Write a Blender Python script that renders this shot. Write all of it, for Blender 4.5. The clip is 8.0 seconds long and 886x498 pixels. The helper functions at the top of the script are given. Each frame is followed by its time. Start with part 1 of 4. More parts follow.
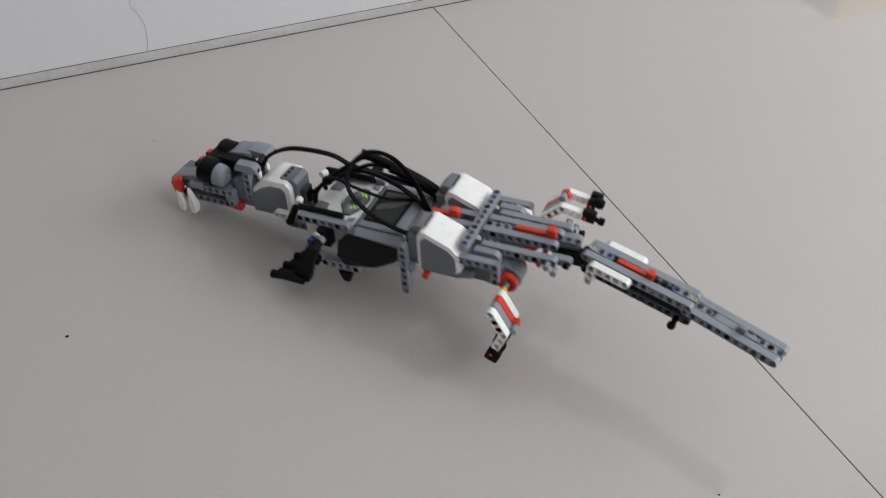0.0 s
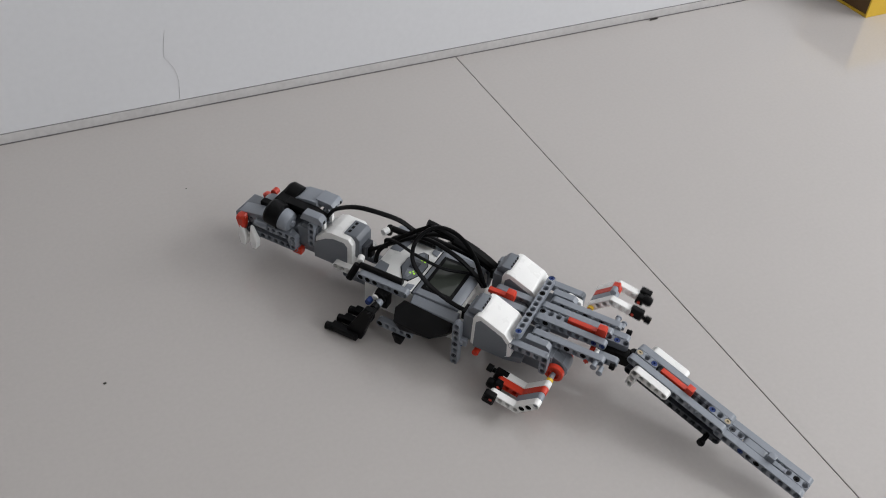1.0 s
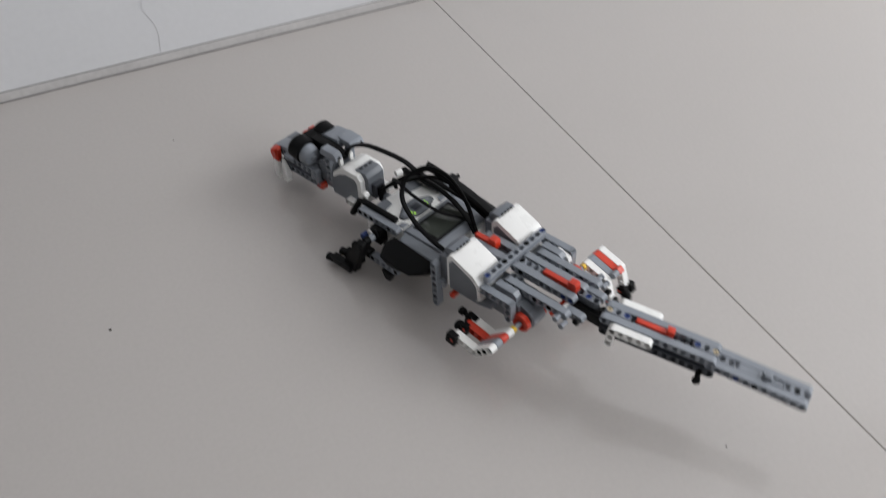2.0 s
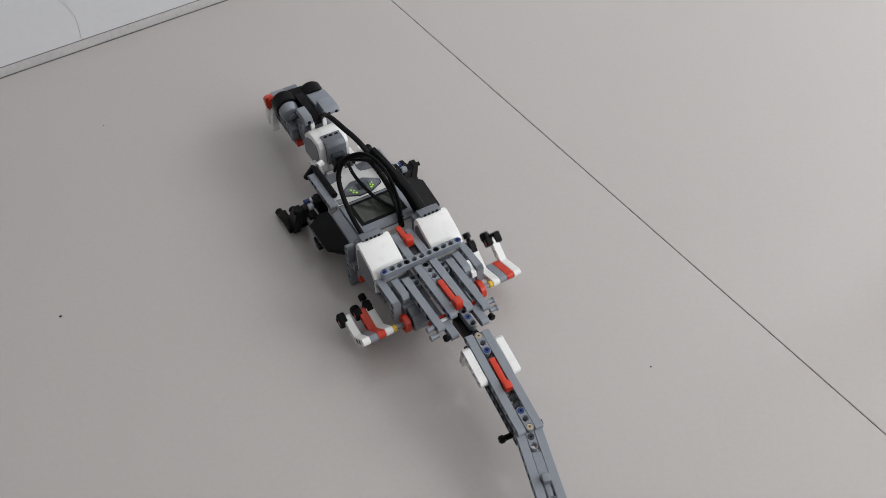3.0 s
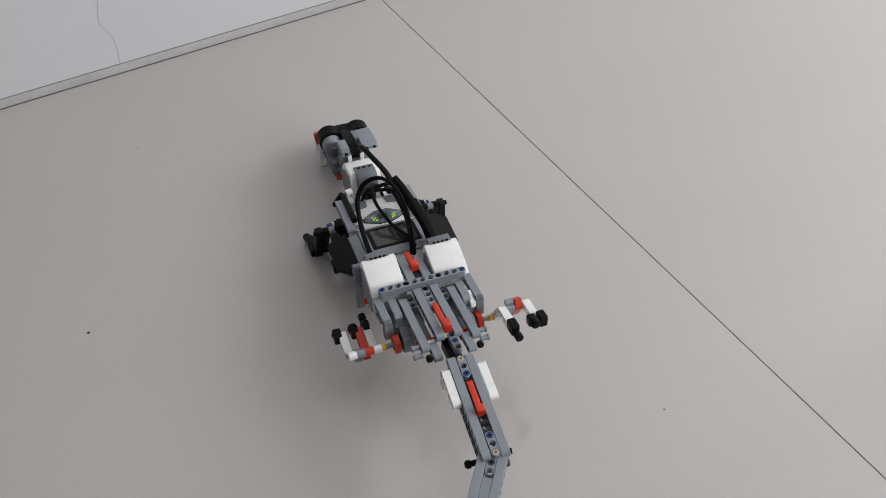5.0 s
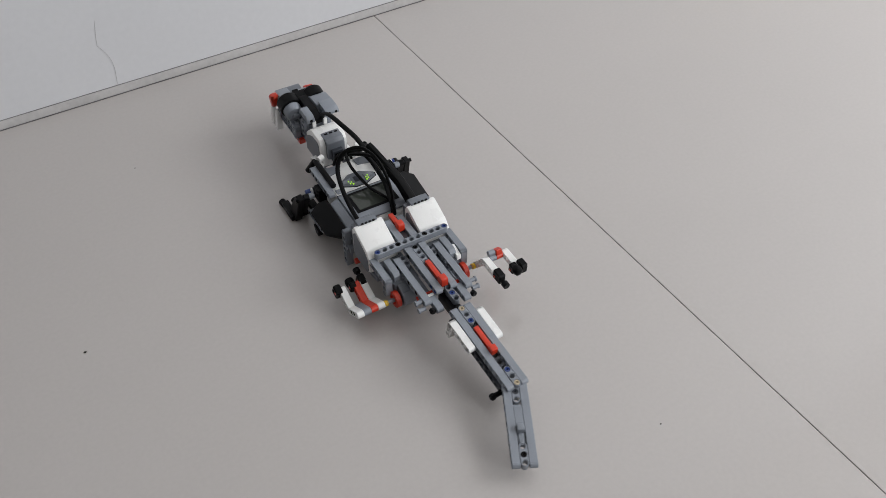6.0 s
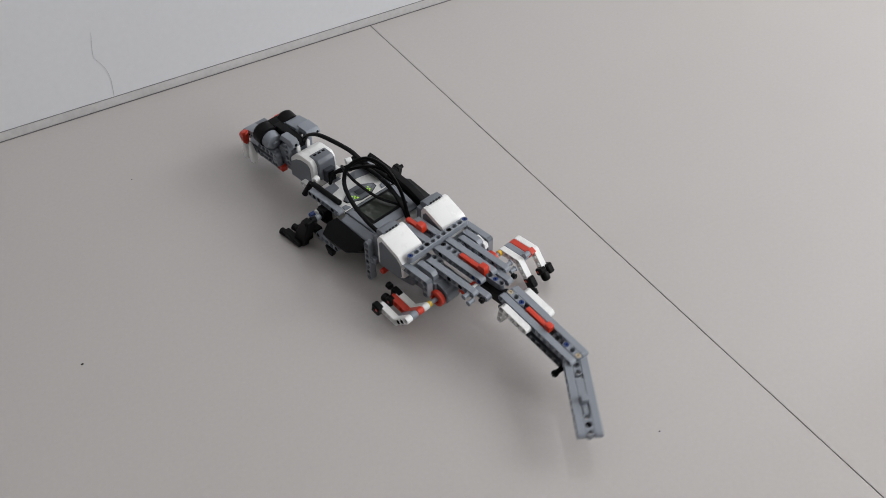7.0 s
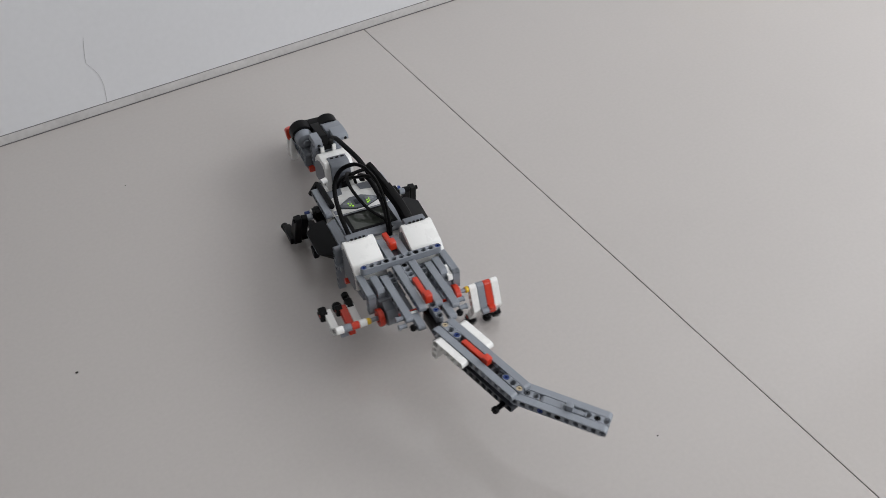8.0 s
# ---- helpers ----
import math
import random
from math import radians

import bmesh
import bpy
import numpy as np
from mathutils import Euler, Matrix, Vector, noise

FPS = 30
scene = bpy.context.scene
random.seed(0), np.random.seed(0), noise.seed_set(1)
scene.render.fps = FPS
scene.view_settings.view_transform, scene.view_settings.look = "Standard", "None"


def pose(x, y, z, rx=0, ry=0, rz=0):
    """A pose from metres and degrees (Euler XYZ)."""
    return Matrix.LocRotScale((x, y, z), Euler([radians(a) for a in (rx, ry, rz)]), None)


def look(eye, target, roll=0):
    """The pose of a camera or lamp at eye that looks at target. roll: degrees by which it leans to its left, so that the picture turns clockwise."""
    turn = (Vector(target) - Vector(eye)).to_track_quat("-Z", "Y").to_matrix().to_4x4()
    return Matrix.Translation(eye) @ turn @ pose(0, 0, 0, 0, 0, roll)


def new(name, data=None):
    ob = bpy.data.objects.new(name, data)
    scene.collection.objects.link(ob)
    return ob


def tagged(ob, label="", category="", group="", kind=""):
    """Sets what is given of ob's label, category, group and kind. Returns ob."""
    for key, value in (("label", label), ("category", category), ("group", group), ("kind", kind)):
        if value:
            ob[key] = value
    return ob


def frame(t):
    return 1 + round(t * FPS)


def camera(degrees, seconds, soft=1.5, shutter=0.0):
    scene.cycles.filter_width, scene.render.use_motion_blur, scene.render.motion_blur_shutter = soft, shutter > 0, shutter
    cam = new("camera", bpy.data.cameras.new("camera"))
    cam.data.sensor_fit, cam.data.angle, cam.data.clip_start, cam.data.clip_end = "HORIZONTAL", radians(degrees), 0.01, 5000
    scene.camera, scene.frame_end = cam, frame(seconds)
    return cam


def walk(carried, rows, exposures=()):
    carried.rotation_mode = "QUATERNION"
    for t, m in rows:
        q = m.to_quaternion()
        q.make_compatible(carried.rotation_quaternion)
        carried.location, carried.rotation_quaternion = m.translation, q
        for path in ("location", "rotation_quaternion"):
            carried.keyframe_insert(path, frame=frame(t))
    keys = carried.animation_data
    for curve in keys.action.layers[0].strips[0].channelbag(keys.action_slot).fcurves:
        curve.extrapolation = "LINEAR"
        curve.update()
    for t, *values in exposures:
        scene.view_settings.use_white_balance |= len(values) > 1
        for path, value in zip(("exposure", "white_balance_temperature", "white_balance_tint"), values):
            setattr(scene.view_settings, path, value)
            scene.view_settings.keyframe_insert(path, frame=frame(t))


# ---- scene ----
cam = camera(51.78, 8.0, 0.6, 0.3)
walk(cam, [
    (0, pose(-0.5223, -1.0549, 0.6356, 46.757, -2.736, -25.591)),
    (0.5, pose(-0.5249, -1.0489, 0.6511, 47.493, -2.904, -24.820)),
    (1, pose(-0.5429, -1.0488, 0.6629, 48.679, -2.644, -25.039)),
    (1.5, pose(-0.5453, -1.0570, 0.6719, 50.254, -2.311, -25.291)),
    (2, pose(-0.5580, -1.0785, 0.6747, 45.492, -1.014, -27.705)),
    (2.2, pose(-0.5611, -1.0936, 0.6796, 42.992, -0.223, -30.089)),
    (3.3, pose(-0.5456, -1.1158, 0.7181, 42.474, 0.863, -33.669)),
    (3.5, pose(-0.5501, -1.1105, 0.7208, 43.206, 0.562, -33.599)),
    (4, pose(-0.5618, -1.1148, 0.7311, 44.279, -0.353, -31.599)),
    (4.5, pose(-0.5688, -1.1213, 0.7217, 44.393, -0.622, -31.210)),
    (4.7, pose(-0.5649, -1.1177, 0.7247, 44.152, -0.437, -31.098)),
    (5.8, pose(-0.5619, -1.1244, 0.7305, 45.193, -0.022, -31.266)),
    (6, pose(-0.5582, -1.1257, 0.7285, 45.424, 0.139, -31.335)),
    (6.5, pose(-0.5641, -1.1292, 0.7285, 45.872, 0.036, -31.602)),
    (7, pose(-0.5554, -1.1267, 0.7279, 45.973, 0.478, -31.685)),
    (7.5, pose(-0.5528, -1.1226, 0.7258, 46.070, 0.540, -31.856)),
    (8, pose(-0.5552, -1.1212, 0.7283, 46.067, 0.463, -32.238)),
], exposures=[(0, 0.06), (1.5, 0.07), (2.2, 0.09), (8, 0.08)])

S = 0.008  # one pitch of the building beams, in metres

# ---- light ----
world = bpy.data.worlds.new("world")
scene.world = world
world.use_nodes = True
wn = world.node_tree.nodes
sky = wn.new("ShaderNodeTexSky")
sky.sky_type, sky.sun_disc = "NISHITA", False
sky.sun_elevation, sky.sun_rotation = radians(38), radians(200)
world.node_tree.links.new(sky.outputs[0], wn["Background"].inputs[0])
wn["Background"].inputs[1].default_value = 0.06


def window_light(name, place, aim, w, h, watts, colour):
    lamp = bpy.data.lights.new(name, "AREA")
    lamp.shape, lamp.size, lamp.size_y, lamp.energy, lamp.color = "RECTANGLE", w, h, watts, colour
    ob = new(name, lamp)
    ob.matrix_world = look(place, aim)
    return ob


window_light("window_daylight", (2.60, -1.60, 1.8), (0.0, -0.75, 0.3), 2.1, 1.3, 56, (0.985, 0.99, 1.0))
window_light("window_daylight_south", (1.1, -3.2, 1.5), (0.0, -0.4, 0.4), 1.5, 1.3, 28, (0.98, 0.99, 1.0))


# ---- materials ----
def material(name, colour, rough=0.4, metal=0.0, grain=60.0, vary=0.06, bump=0.05, coat=0.0, blotch=6.0, emit=None, gloss=0.5):
    m = bpy.data.materials.new(name)
    m.use_nodes = True
    nodes, links = m.node_tree.nodes, m.node_tree.links
    b = nodes["Principled BSDF"]
    tc = nodes.new("ShaderNodeTexCoord")
    n1, n2 = nodes.new("ShaderNodeTexNoise"), nodes.new("ShaderNodeTexNoise")
    n1.inputs["Scale"].default_value, n1.inputs["Detail"].default_value = grain, 5
    n2.inputs["Scale"].default_value, n2.inputs["Detail"].default_value = blotch, 3
    info = nodes.new("ShaderNodeObjectInfo")
    add = nodes.new("ShaderNodeMath")
    add.operation = "ADD"
    links.new(tc.outputs["Object"], n1.inputs["Vector"])
    links.new(tc.outputs["Object"], n2.inputs["Vector"])
    links.new(n1.outputs["Fac"], add.inputs[0])
    links.new(n2.outputs["Fac"], add.inputs[1])
    mix = nodes.new("ShaderNodeMix")
    mix.data_type = "RGBA"
    ramp = nodes.new("ShaderNodeMapRange")
    ramp.inputs["From Min"].default_value, ramp.inputs["From Max"].default_value = 0.6, 1.4
    links.new(add.outputs[0], ramp.inputs["Value"])
    links.new(ramp.outputs[0], mix.inputs["Factor"])
    mix.inputs["A"].default_value = (*[max(0, c * (1 - vary)) for c in colour], 1)
    mix.inputs["B"].default_value = (*[min(1, c * (1 + vary)) for c in colour], 1)
    hsv = nodes.new("ShaderNodeHueSaturation")
    vr = nodes.new("ShaderNodeMapRange")
    vr.inputs["To Min"].default_value, vr.inputs["To Max"].default_value = 1 - vary * 0.8, 1 + vary * 0.8
    links.new(info.outputs["Random"], vr.inputs["Value"])
    links.new(vr.outputs[0], hsv.inputs["Value"])
    links.new(mix.outputs["Result"], hsv.inputs["Color"])
    links.new(hsv.outputs[0], b.inputs["Base Color"])
    rr = nodes.new("ShaderNodeMapRange")
    rr.inputs["To Min"].default_value, rr.inputs["To Max"].default_value = rough * 0.8, min(1, rough * 1.25)
    links.new(n2.outputs["Fac"], rr.inputs["Value"])
    links.new(rr.outputs[0], b.inputs["Roughness"])
    b.inputs["Metallic"].default_value = metal
    b.inputs["Specular IOR Level"].default_value = gloss
    b.inputs["Coat Weight"].default_value = coat
    if bump:
        bp = nodes.new("ShaderNodeBump")
        bp.inputs["Strength"].default_value, bp.inputs["Distance"].default_value = bump, 0.0006
        links.new(n1.outputs["Fac"], bp.inputs["Height"])
        links.new(bp.outputs[0], b.inputs["Normal"])
    if emit:
        b.inputs["Emission Color"].default_value = (*emit[0], 1)
        b.inputs["Emission Strength"].default_value = emit[1]
    return m


GREY = material("light_bluish_grey_plastic", (0.245, 0.267, 0.303), 0.32, grain=900, blotch=60)
DARK = material("dark_bluish_grey_plastic", (0.045, 0.05, 0.062), 0.36, grain=900, blotch=60)
MOTOR = material("motor_grey_plastic", (0.165, 0.18, 0.205), 0.38, grain=900, blotch=50)
WHITE = material("white_plastic", (0.90, 0.90, 0.885), 0.28, grain=900, blotch=50, vary=0.03)
BLACK = material("black_plastic", (0.004, 0.004, 0.0045), 0.42, grain=900, blotch=60, vary=0.15, gloss=0.14)
RED = material("red_plastic", (0.62, 0.042, 0.016), 0.3, grain=900, blotch=60)
BLUE = material("blue_plastic", (0.016, 0.046, 0.20), 0.35, grain=900, blotch=60)
YELLOW = material("yellow_plastic", (0.80, 0.52, 0.03), 0.32, grain=900, blotch=60)
TAN = material("tan_plastic", (0.55, 0.46, 0.32), 0.35, grain=900, blotch=60)
CABLE = material("black_cable_rubber", (0.003, 0.003, 0.0035), 0.55, grain=700, blotch=60, vary=0.2, gloss=0.12)
GLASS = material("lcd_glass", (0.05, 0.056, 0.048), 0.08, grain=300, blotch=20, vary=0.05, bump=0.0)
LED = material("green_status_light", (0.3, 0.8, 0.05), 0.4, emit=((0.6, 1.0, 0.05), 0.45))
TILE = material("polished_porcelain", (0.50, 0.472, 0.455), 0.10, grain=220, blotch=2.2, vary=0.035, bump=0.004, coat=0.15)
GROUT = material("dark_grout", (0.05, 0.043, 0.04), 0.9, grain=300, blotch=30, vary=0.3)
PAINT = material("white_wall_paint", (0.72, 0.725, 0.745), 0.75, grain=120, blotch=3.0, vary=0.03, bump=0.12)
SKIRT = material("pale_skirting", (0.56, 0.545, 0.54), 0.4, grain=150, blotch=12, vary=0.12, bump=0.08)
LINE = material("dirty_joint", (0.16, 0.15, 0.15), 0.9, grain=200, blotch=25, vary=0.35)
DUST = material("dusty_joint", (0.22, 0.215, 0.215), 0.8, grain=500, blotch=25, vary=0.3, gloss=0.2)
CRACK = material("wall_crack_grey", (0.40, 0.395, 0.40), 0.85, grain=500, blotch=25, vary=0.25, gloss=0.2)
CARD = material("yellow_cardboard", (0.72, 0.46, 0.035), 0.5, grain=200, blotch=12, vary=0.06)
BROWN = material("brown_cardboard_inside", (0.105, 0.055, 0.018), 0.7, grain=200, blotch=14, vary=0.12)
# dark tone for unseen walls, chosen to weaken the fill light they bounce
DIM = material("low_bounce_wall_grey", (0.22, 0.213, 0.205), 0.8, grain=80, blotch=3, vary=0.05)
CEIL = material("ceiling_white", (0.85, 0.845, 0.83), 0.8, grain=60, blotch=2)
SPECK = material("dark_speck", (0.03, 0.025, 0.02), 0.8)


# ---- mesh helpers ----
def finish(name, bm, mat, smooth=False):
    bmesh.ops.recalc_face_normals(bm, faces=bm.faces)
    me = bpy.data.meshes.new(name)
    bm.to_mesh(me)
    bm.free()
    me.materials.append(mat)
    if smooth:
        for p in me.polygons:
            p.use_smooth = True
        me.set_sharp_from_angle(angle=radians(35))
    return me


def part(name, me, parent, m=None, label=""):
    ob = new(name, me)
    ob.parent = parent
    if m is not None:
        ob.matrix_basis = m
    if label:
        ob["label"] = label
    return ob


def at(u, v, z, rx=0, ry=0, rz=0):
    return pose(u * S, v * S, z * S, rx, ry, rz)


def axes(origin, along, hole):
    """A frame in pitches: x runs along, z is the holes' axis."""
    a, h = Vector(along).normalized(), Vector(hole).normalized()
    h = (h - a * h.dot(a)).normalized()
    y = h.cross(a)
    m = Matrix((a, y, h)).transposed().to_4x4()
    m.translation = Vector(origin) * S
    return m


def block_bm(lo, hi, bevel=0.08, bm=None):
    b = bmesh.new()
    bmesh.ops.create_cube(b, size=1.0)
    for v in b.verts:
        v.co = Vector([(lo[k] + hi[k]) / 2 + v.co[k] * (hi[k] - lo[k]) for k in range(3)]) * S
    if bevel:
        bmesh.ops.bevel(b, geom=b.edges[:] + b.verts[:], offset=bevel * S, segments=2, profile=0.6, affect="EDGES")
    return merge(bm, b)


def merge(bm, b):
    if bm is None:
        return b
    me = bpy.data.meshes.new("tmp")
    b.to_mesh(me)
    b.free()
    bm.from_mesh(me)
    bpy.data.meshes.remove(me)
    return bm


def prism_bm(outline, lo, hi, bevel=0.1, axis="v", bm=None):
    """Extrudes an outline of (u, z) pairs along v (or of (u, v) pairs along z, or (v, z) pairs along u)."""
    b = bmesh.new()

    def spot(p, k):
        return Vector({"v": (p[0], k, p[1]), "z": (p[0], p[1], k), "u": (k, p[0], p[1])}[axis]) * S

    one = [b.verts.new(spot(p, lo)) for p in outline]
    two = [b.verts.new(spot(p, hi)) for p in outline]
    b.faces.new(one)
    b.faces.new(two[::-1])
    n = len(outline)
    for i in range(n):
        b.faces.new((one[i], two[i], two[(i + 1) % n], one[(i + 1) % n]))
    bmesh.ops.recalc_face_normals(b, faces=b.faces)
    if bevel:
        bmesh.ops.bevel(b, geom=b.edges[:] + b.verts[:], offset=bevel * S, segments=2, profile=0.6, affect="EDGES")
    return merge(bm, b)


def hull_bm(points, bevel=0.06, bm=None):
    b = bmesh.new()
    for p in points:
        b.verts.new(Vector(p) * S)
    bmesh.ops.convex_hull(b, input=b.verts)
    bmesh.ops.dissolve_limit(b, angle_limit=radians(2), verts=b.verts, edges=b.edges)
    if bevel:
        bmesh.ops.bevel(b, geom=b.edges[:] + b.verts[:], offset=bevel * S, segments=1, affect="EDGES")
    return merge(bm, b)


def lathe_bm(a, b_, profile, seg=20, bm=None):
    """Turns (distance, radius) pairs round the axis from a towards b_."""
    b = bmesh.new()
    a, e = Vector(a), Vector(b_)
    d = (e - a).normalized()
    q = Vector((0, 0, 1)).rotation_difference(d)
    rings = []
    for dist, r in profile:
        rings.append([b.verts.new((a + q @ Vector((r * math.cos(2 * math.pi * k / seg), r * math.sin(2 * math.pi * k / seg), dist))) * S)
                      for k in range(seg)])
    for r0, r1 in zip(rings, rings[1:]):
        for k in range(seg):
            b.faces.new((r0[k], r0[(k + 1) % seg], r1[(k + 1) % seg], r1[k]))
    b.faces.new(rings[0][::-1])
    b.faces.new(rings[-1])
    return merge(bm, b)


def rod_bm(a, b_, r, seg=16, chamfer=0.06, bm=None):
    n = (Vector(b_) - Vector(a)).length
    return lathe_bm(a, b_, [(0, r - chamfer), (chamfer, r), (n - chamfer, r), (n, r - chamfer)], seg, bm)


def cross_bm(a, b_, r=0.29, bm=None):
    """A cross-section axle."""
    n = (Vector(b_) - Vector(a)).length
    d = (Vector(b_) - Vector(a)).normalized()
    q = Vector((0, 0, 1)).rotation_difference(d)
    w = r * 0.4
    out = [(w, w), (w, r), (-w, r), (-w, w), (-r, w), (-r, -w), (-w, -w), (-w, -r), (w, -r), (w, -w), (r, -w), (r, w)]
    b = bmesh.new()
    one = [b.verts.new((Vector(a) + q @ Vector((p[0], p[1], 0))) * S) for p in out]
    two = [b.verts.new((Vector(a) + q @ Vector((p[0], p[1], n))) * S) for p in out]
    b.faces.new(one[::-1])
    b.faces.new(two)
    for i in range(12):
        b.faces.new((one[i], one[(i + 1) % 12], two[(i + 1) % 12], two[i]))
    return merge(bm, b)


def beam_bm(n, bm=None, m=None, thick=0.485):
    """A studless beam of n round holes: holes along x from the origin, their axis z, counterbored on both faces."""
    b = bmesh.new()
    w, ch, seg = 0.475, 0.05, 16
    ang = [2 * math.pi * k / seg for k in range(seg)]
    square = [(1, 0), (1, .5), (1, 1), (.5, 1), (0, 1), (-.5, 1), (-1, 1), (-1, .5), (-1, 0), (-1, -.5), (-1, -1), (-.5, -1), (0, -1), (.5, -1), (1, -1), (1, -.5)]

    def ring(i, inset, z):
        out = []
        for k in range(seg):
            sx, sy = square[k]
            r = w - inset
            if (i == 0 and 4 <= k <= 12) or (i == n - 1 and (k <= 4 or k >= 12)):
                p = (r * math.cos(ang[k]), r * math.sin(ang[k]))
            else:
                p = (0.5 * sx, r * sy)
            out.append(b.verts.new((Vector((i + p[0], p[1], z))) * S))
        return out

    def circle(i, r, z):
        return [b.verts.new(Vector((i + r * math.cos(a), r * math.sin(a), z)) * S) for a in ang]

    def join(p, q, skip=()):
        for k in range(seg):
            if k not in skip:
                b.faces.new((p[k], p[(k + 1) % seg], q[(k + 1) % seg], q[k]))

    for i in range(n):
        skip = set()
        if i > 0:
            skip |= {6, 7, 8, 9}
        if i < n - 1:
            skip |= {14, 15, 0, 1}
        loops = []
        for s in (1, -1):
            t = thick * s
            outer, top = ring(i, 0, t - ch * s), ring(i, ch, t)
            c1, c2, c3 = circle(i, 0.385, t), circle(i, 0.385, t - 0.11 * s), circle(i, 0.30, t - 0.11 * s)
            join(outer, top, skip)
            join(top, c1)
            join(c1, c2)
            join(c2, c3)
            loops.append((outer, c3))
        join(loops[0][0], loops[1][0], skip)
        join(loops[0][1], loops[1][1])
    bmesh.ops.remove_doubles(b, verts=b.verts, dist=1e-6)
    if m is not None:
        b.transform(m)
    return merge(bm, b)


MESHES = {}


def beam(name, n, mat, parent, start, along, hole, label="", base=None):
    """A straight beam as a part; start and directions in pitches."""
    key = ("beam", n, mat.name)
    if key not in MESHES:
        MESHES[key] = finish("beam_%d" % n, beam_bm(n), mat)
    return part(name, MESHES[key], parent, axes(start, along, hole), label)


def bent_mesh(n1, n2, turn, mat):
    """A bent beam: n1 holes, then n2 more arms' holes after a turn in degrees about the hole axis."""
    key = ("bent", n1, n2, turn, mat.name)
    if key not in MESHES:
        bm = beam_bm(n1)
        m = Matrix.Translation(((n1 - 1) * S, 0, 0)) @ Matrix.Rotation(radians(turn), 4, "Z")
        bm = beam_bm(n2, bm, m, 0.478)
        MESHES[key] = finish("bent_beam", bm, mat)
    return MESHES[key]


def pin_mesh(mat, kind="pin"):
    key = (kind, mat.name)
    if key not in MESHES:
        bm = bmesh.new()
        seg = 14
        prof = [(0.44, 0.16), (0.44, 0.29), (0.455, 0.30), (0.40, 0.36), (0.34, 0.36), (0.30, 0.30), (-0.3, 0.30)]
        rings = [[bm.verts.new(Vector((r * math.cos(2 * math.pi * k / seg), r * math.sin(2 * math.pi * k / seg), z)) * S) for k in range(seg)] for z, r in [(0.2, 0.16)] + prof]
        for r0, r1 in zip(rings, rings[1:]):
            for k in range(seg):
                bm.faces.new((r0[k], r0[(k + 1) % seg], r1[(k + 1) % seg], r1[k]))
        bm.faces.new(rings[0])
        MESHES[key] = finish(kind, bm, mat, True)
    return MESHES[key]


def pin(name, mat, parent, place, axis):
    a = Vector(axis)
    side = Vector((1, 0, 0)) if abs(a.normalized().x) < 0.9 else Vector((0, 1, 0))
    return part(name, pin_mesh(mat), parent, axes(place, side, axis))


def ribbon_mesh(name, path, w, t, mat, steps=48, up=(0, 0, 1)):
    """A flat cable swept along a smooth path of (u, v, z) knots."""
    pts = [Vector(p) for p in path]
    ext = [pts[0] * 2 - pts[1]] + pts + [pts[-1] * 2 - pts[-2]]
    line = []
    per = max(4, steps // (len(pts) - 1))
    for i in range(1, len(ext) - 2):
        p0, p1, p2, p3 = ext[i - 1], ext[i], ext[i + 1], ext[i + 2]
        for k in range(per):
            f = k / per
            line.append(0.5 * ((2 * p1) + (p2 - p0) * f + (2 * p0 - 5 * p1 + 4 * p2 - p3) * f * f + (3 * p1 - p0 - 3 * p2 + p3) * f ** 3))
    line.append(pts[-1])
    b = bmesh.new()
    rings, side = [], None
    for i, p in enumerate(line):
        d = (line[min(i + 1, len(line) - 1)] - line[max(i - 1, 0)]).normalized()
        if side is None:
            side = d.cross(Vector(up)).normalized()
        side = (side - d * side.dot(d)).normalized()
        nrm = side.cross(d)
        sec = [(w * math.cos(a) * (1 if abs(math.cos(a)) < 0.8 else 0.95), t * math.sin(a)) for a in [2 * math.pi * (k + 0.5) / 10 for k in range(10)]]
        rings.append([b.verts.new((p + side * x + nrm * y) * S) for x, y in sec])
    for r0, r1 in zip(rings, rings[1:]):
        for k in range(10):
            b.faces.new((r0[k], r0[(k + 1) % 10], r1[(k + 1) % 10], r1[k]))
    b.faces.new(rings[0])
    b.faces.new(rings[-1][::-1])
    return finish(name, b, mat, True)


def metres_block(lo, hi, bevel=0.0):
    return block_bm([c / S for c in lo], [c / S for c in hi], bevel / S)


# ---- the room ----
floor = tagged(new("floor"), "glossy pale grey-beige porcelain floor with thin dark joint", "floor", kind="structure")
part("bedding", finish("bedding", metres_block((-2.4, -3.3, -0.05), (2.7, 0.12, -0.006)), GROUT), floor)
TW, TL, GAP = 1.2, 1.2, 0.0012
for ix in range(-2, 3):
    for iy in range(3):
        x0, x1 = max(ix * TW, -2.4) + GAP / 2, min((ix + 1) * TW, 2.7) - GAP / 2
        y1, y0 = -iy * TL - (GAP if iy else 0), max(-(iy + 1) * TL, -3.3)
        if x1 - x0 > 0.05 and y1 - y0 > 0.05:
            part("tile", finish("tile", metres_block((x0, y0, -0.006), (x1, y1, 0.0), 0.0005), TILE), floor)

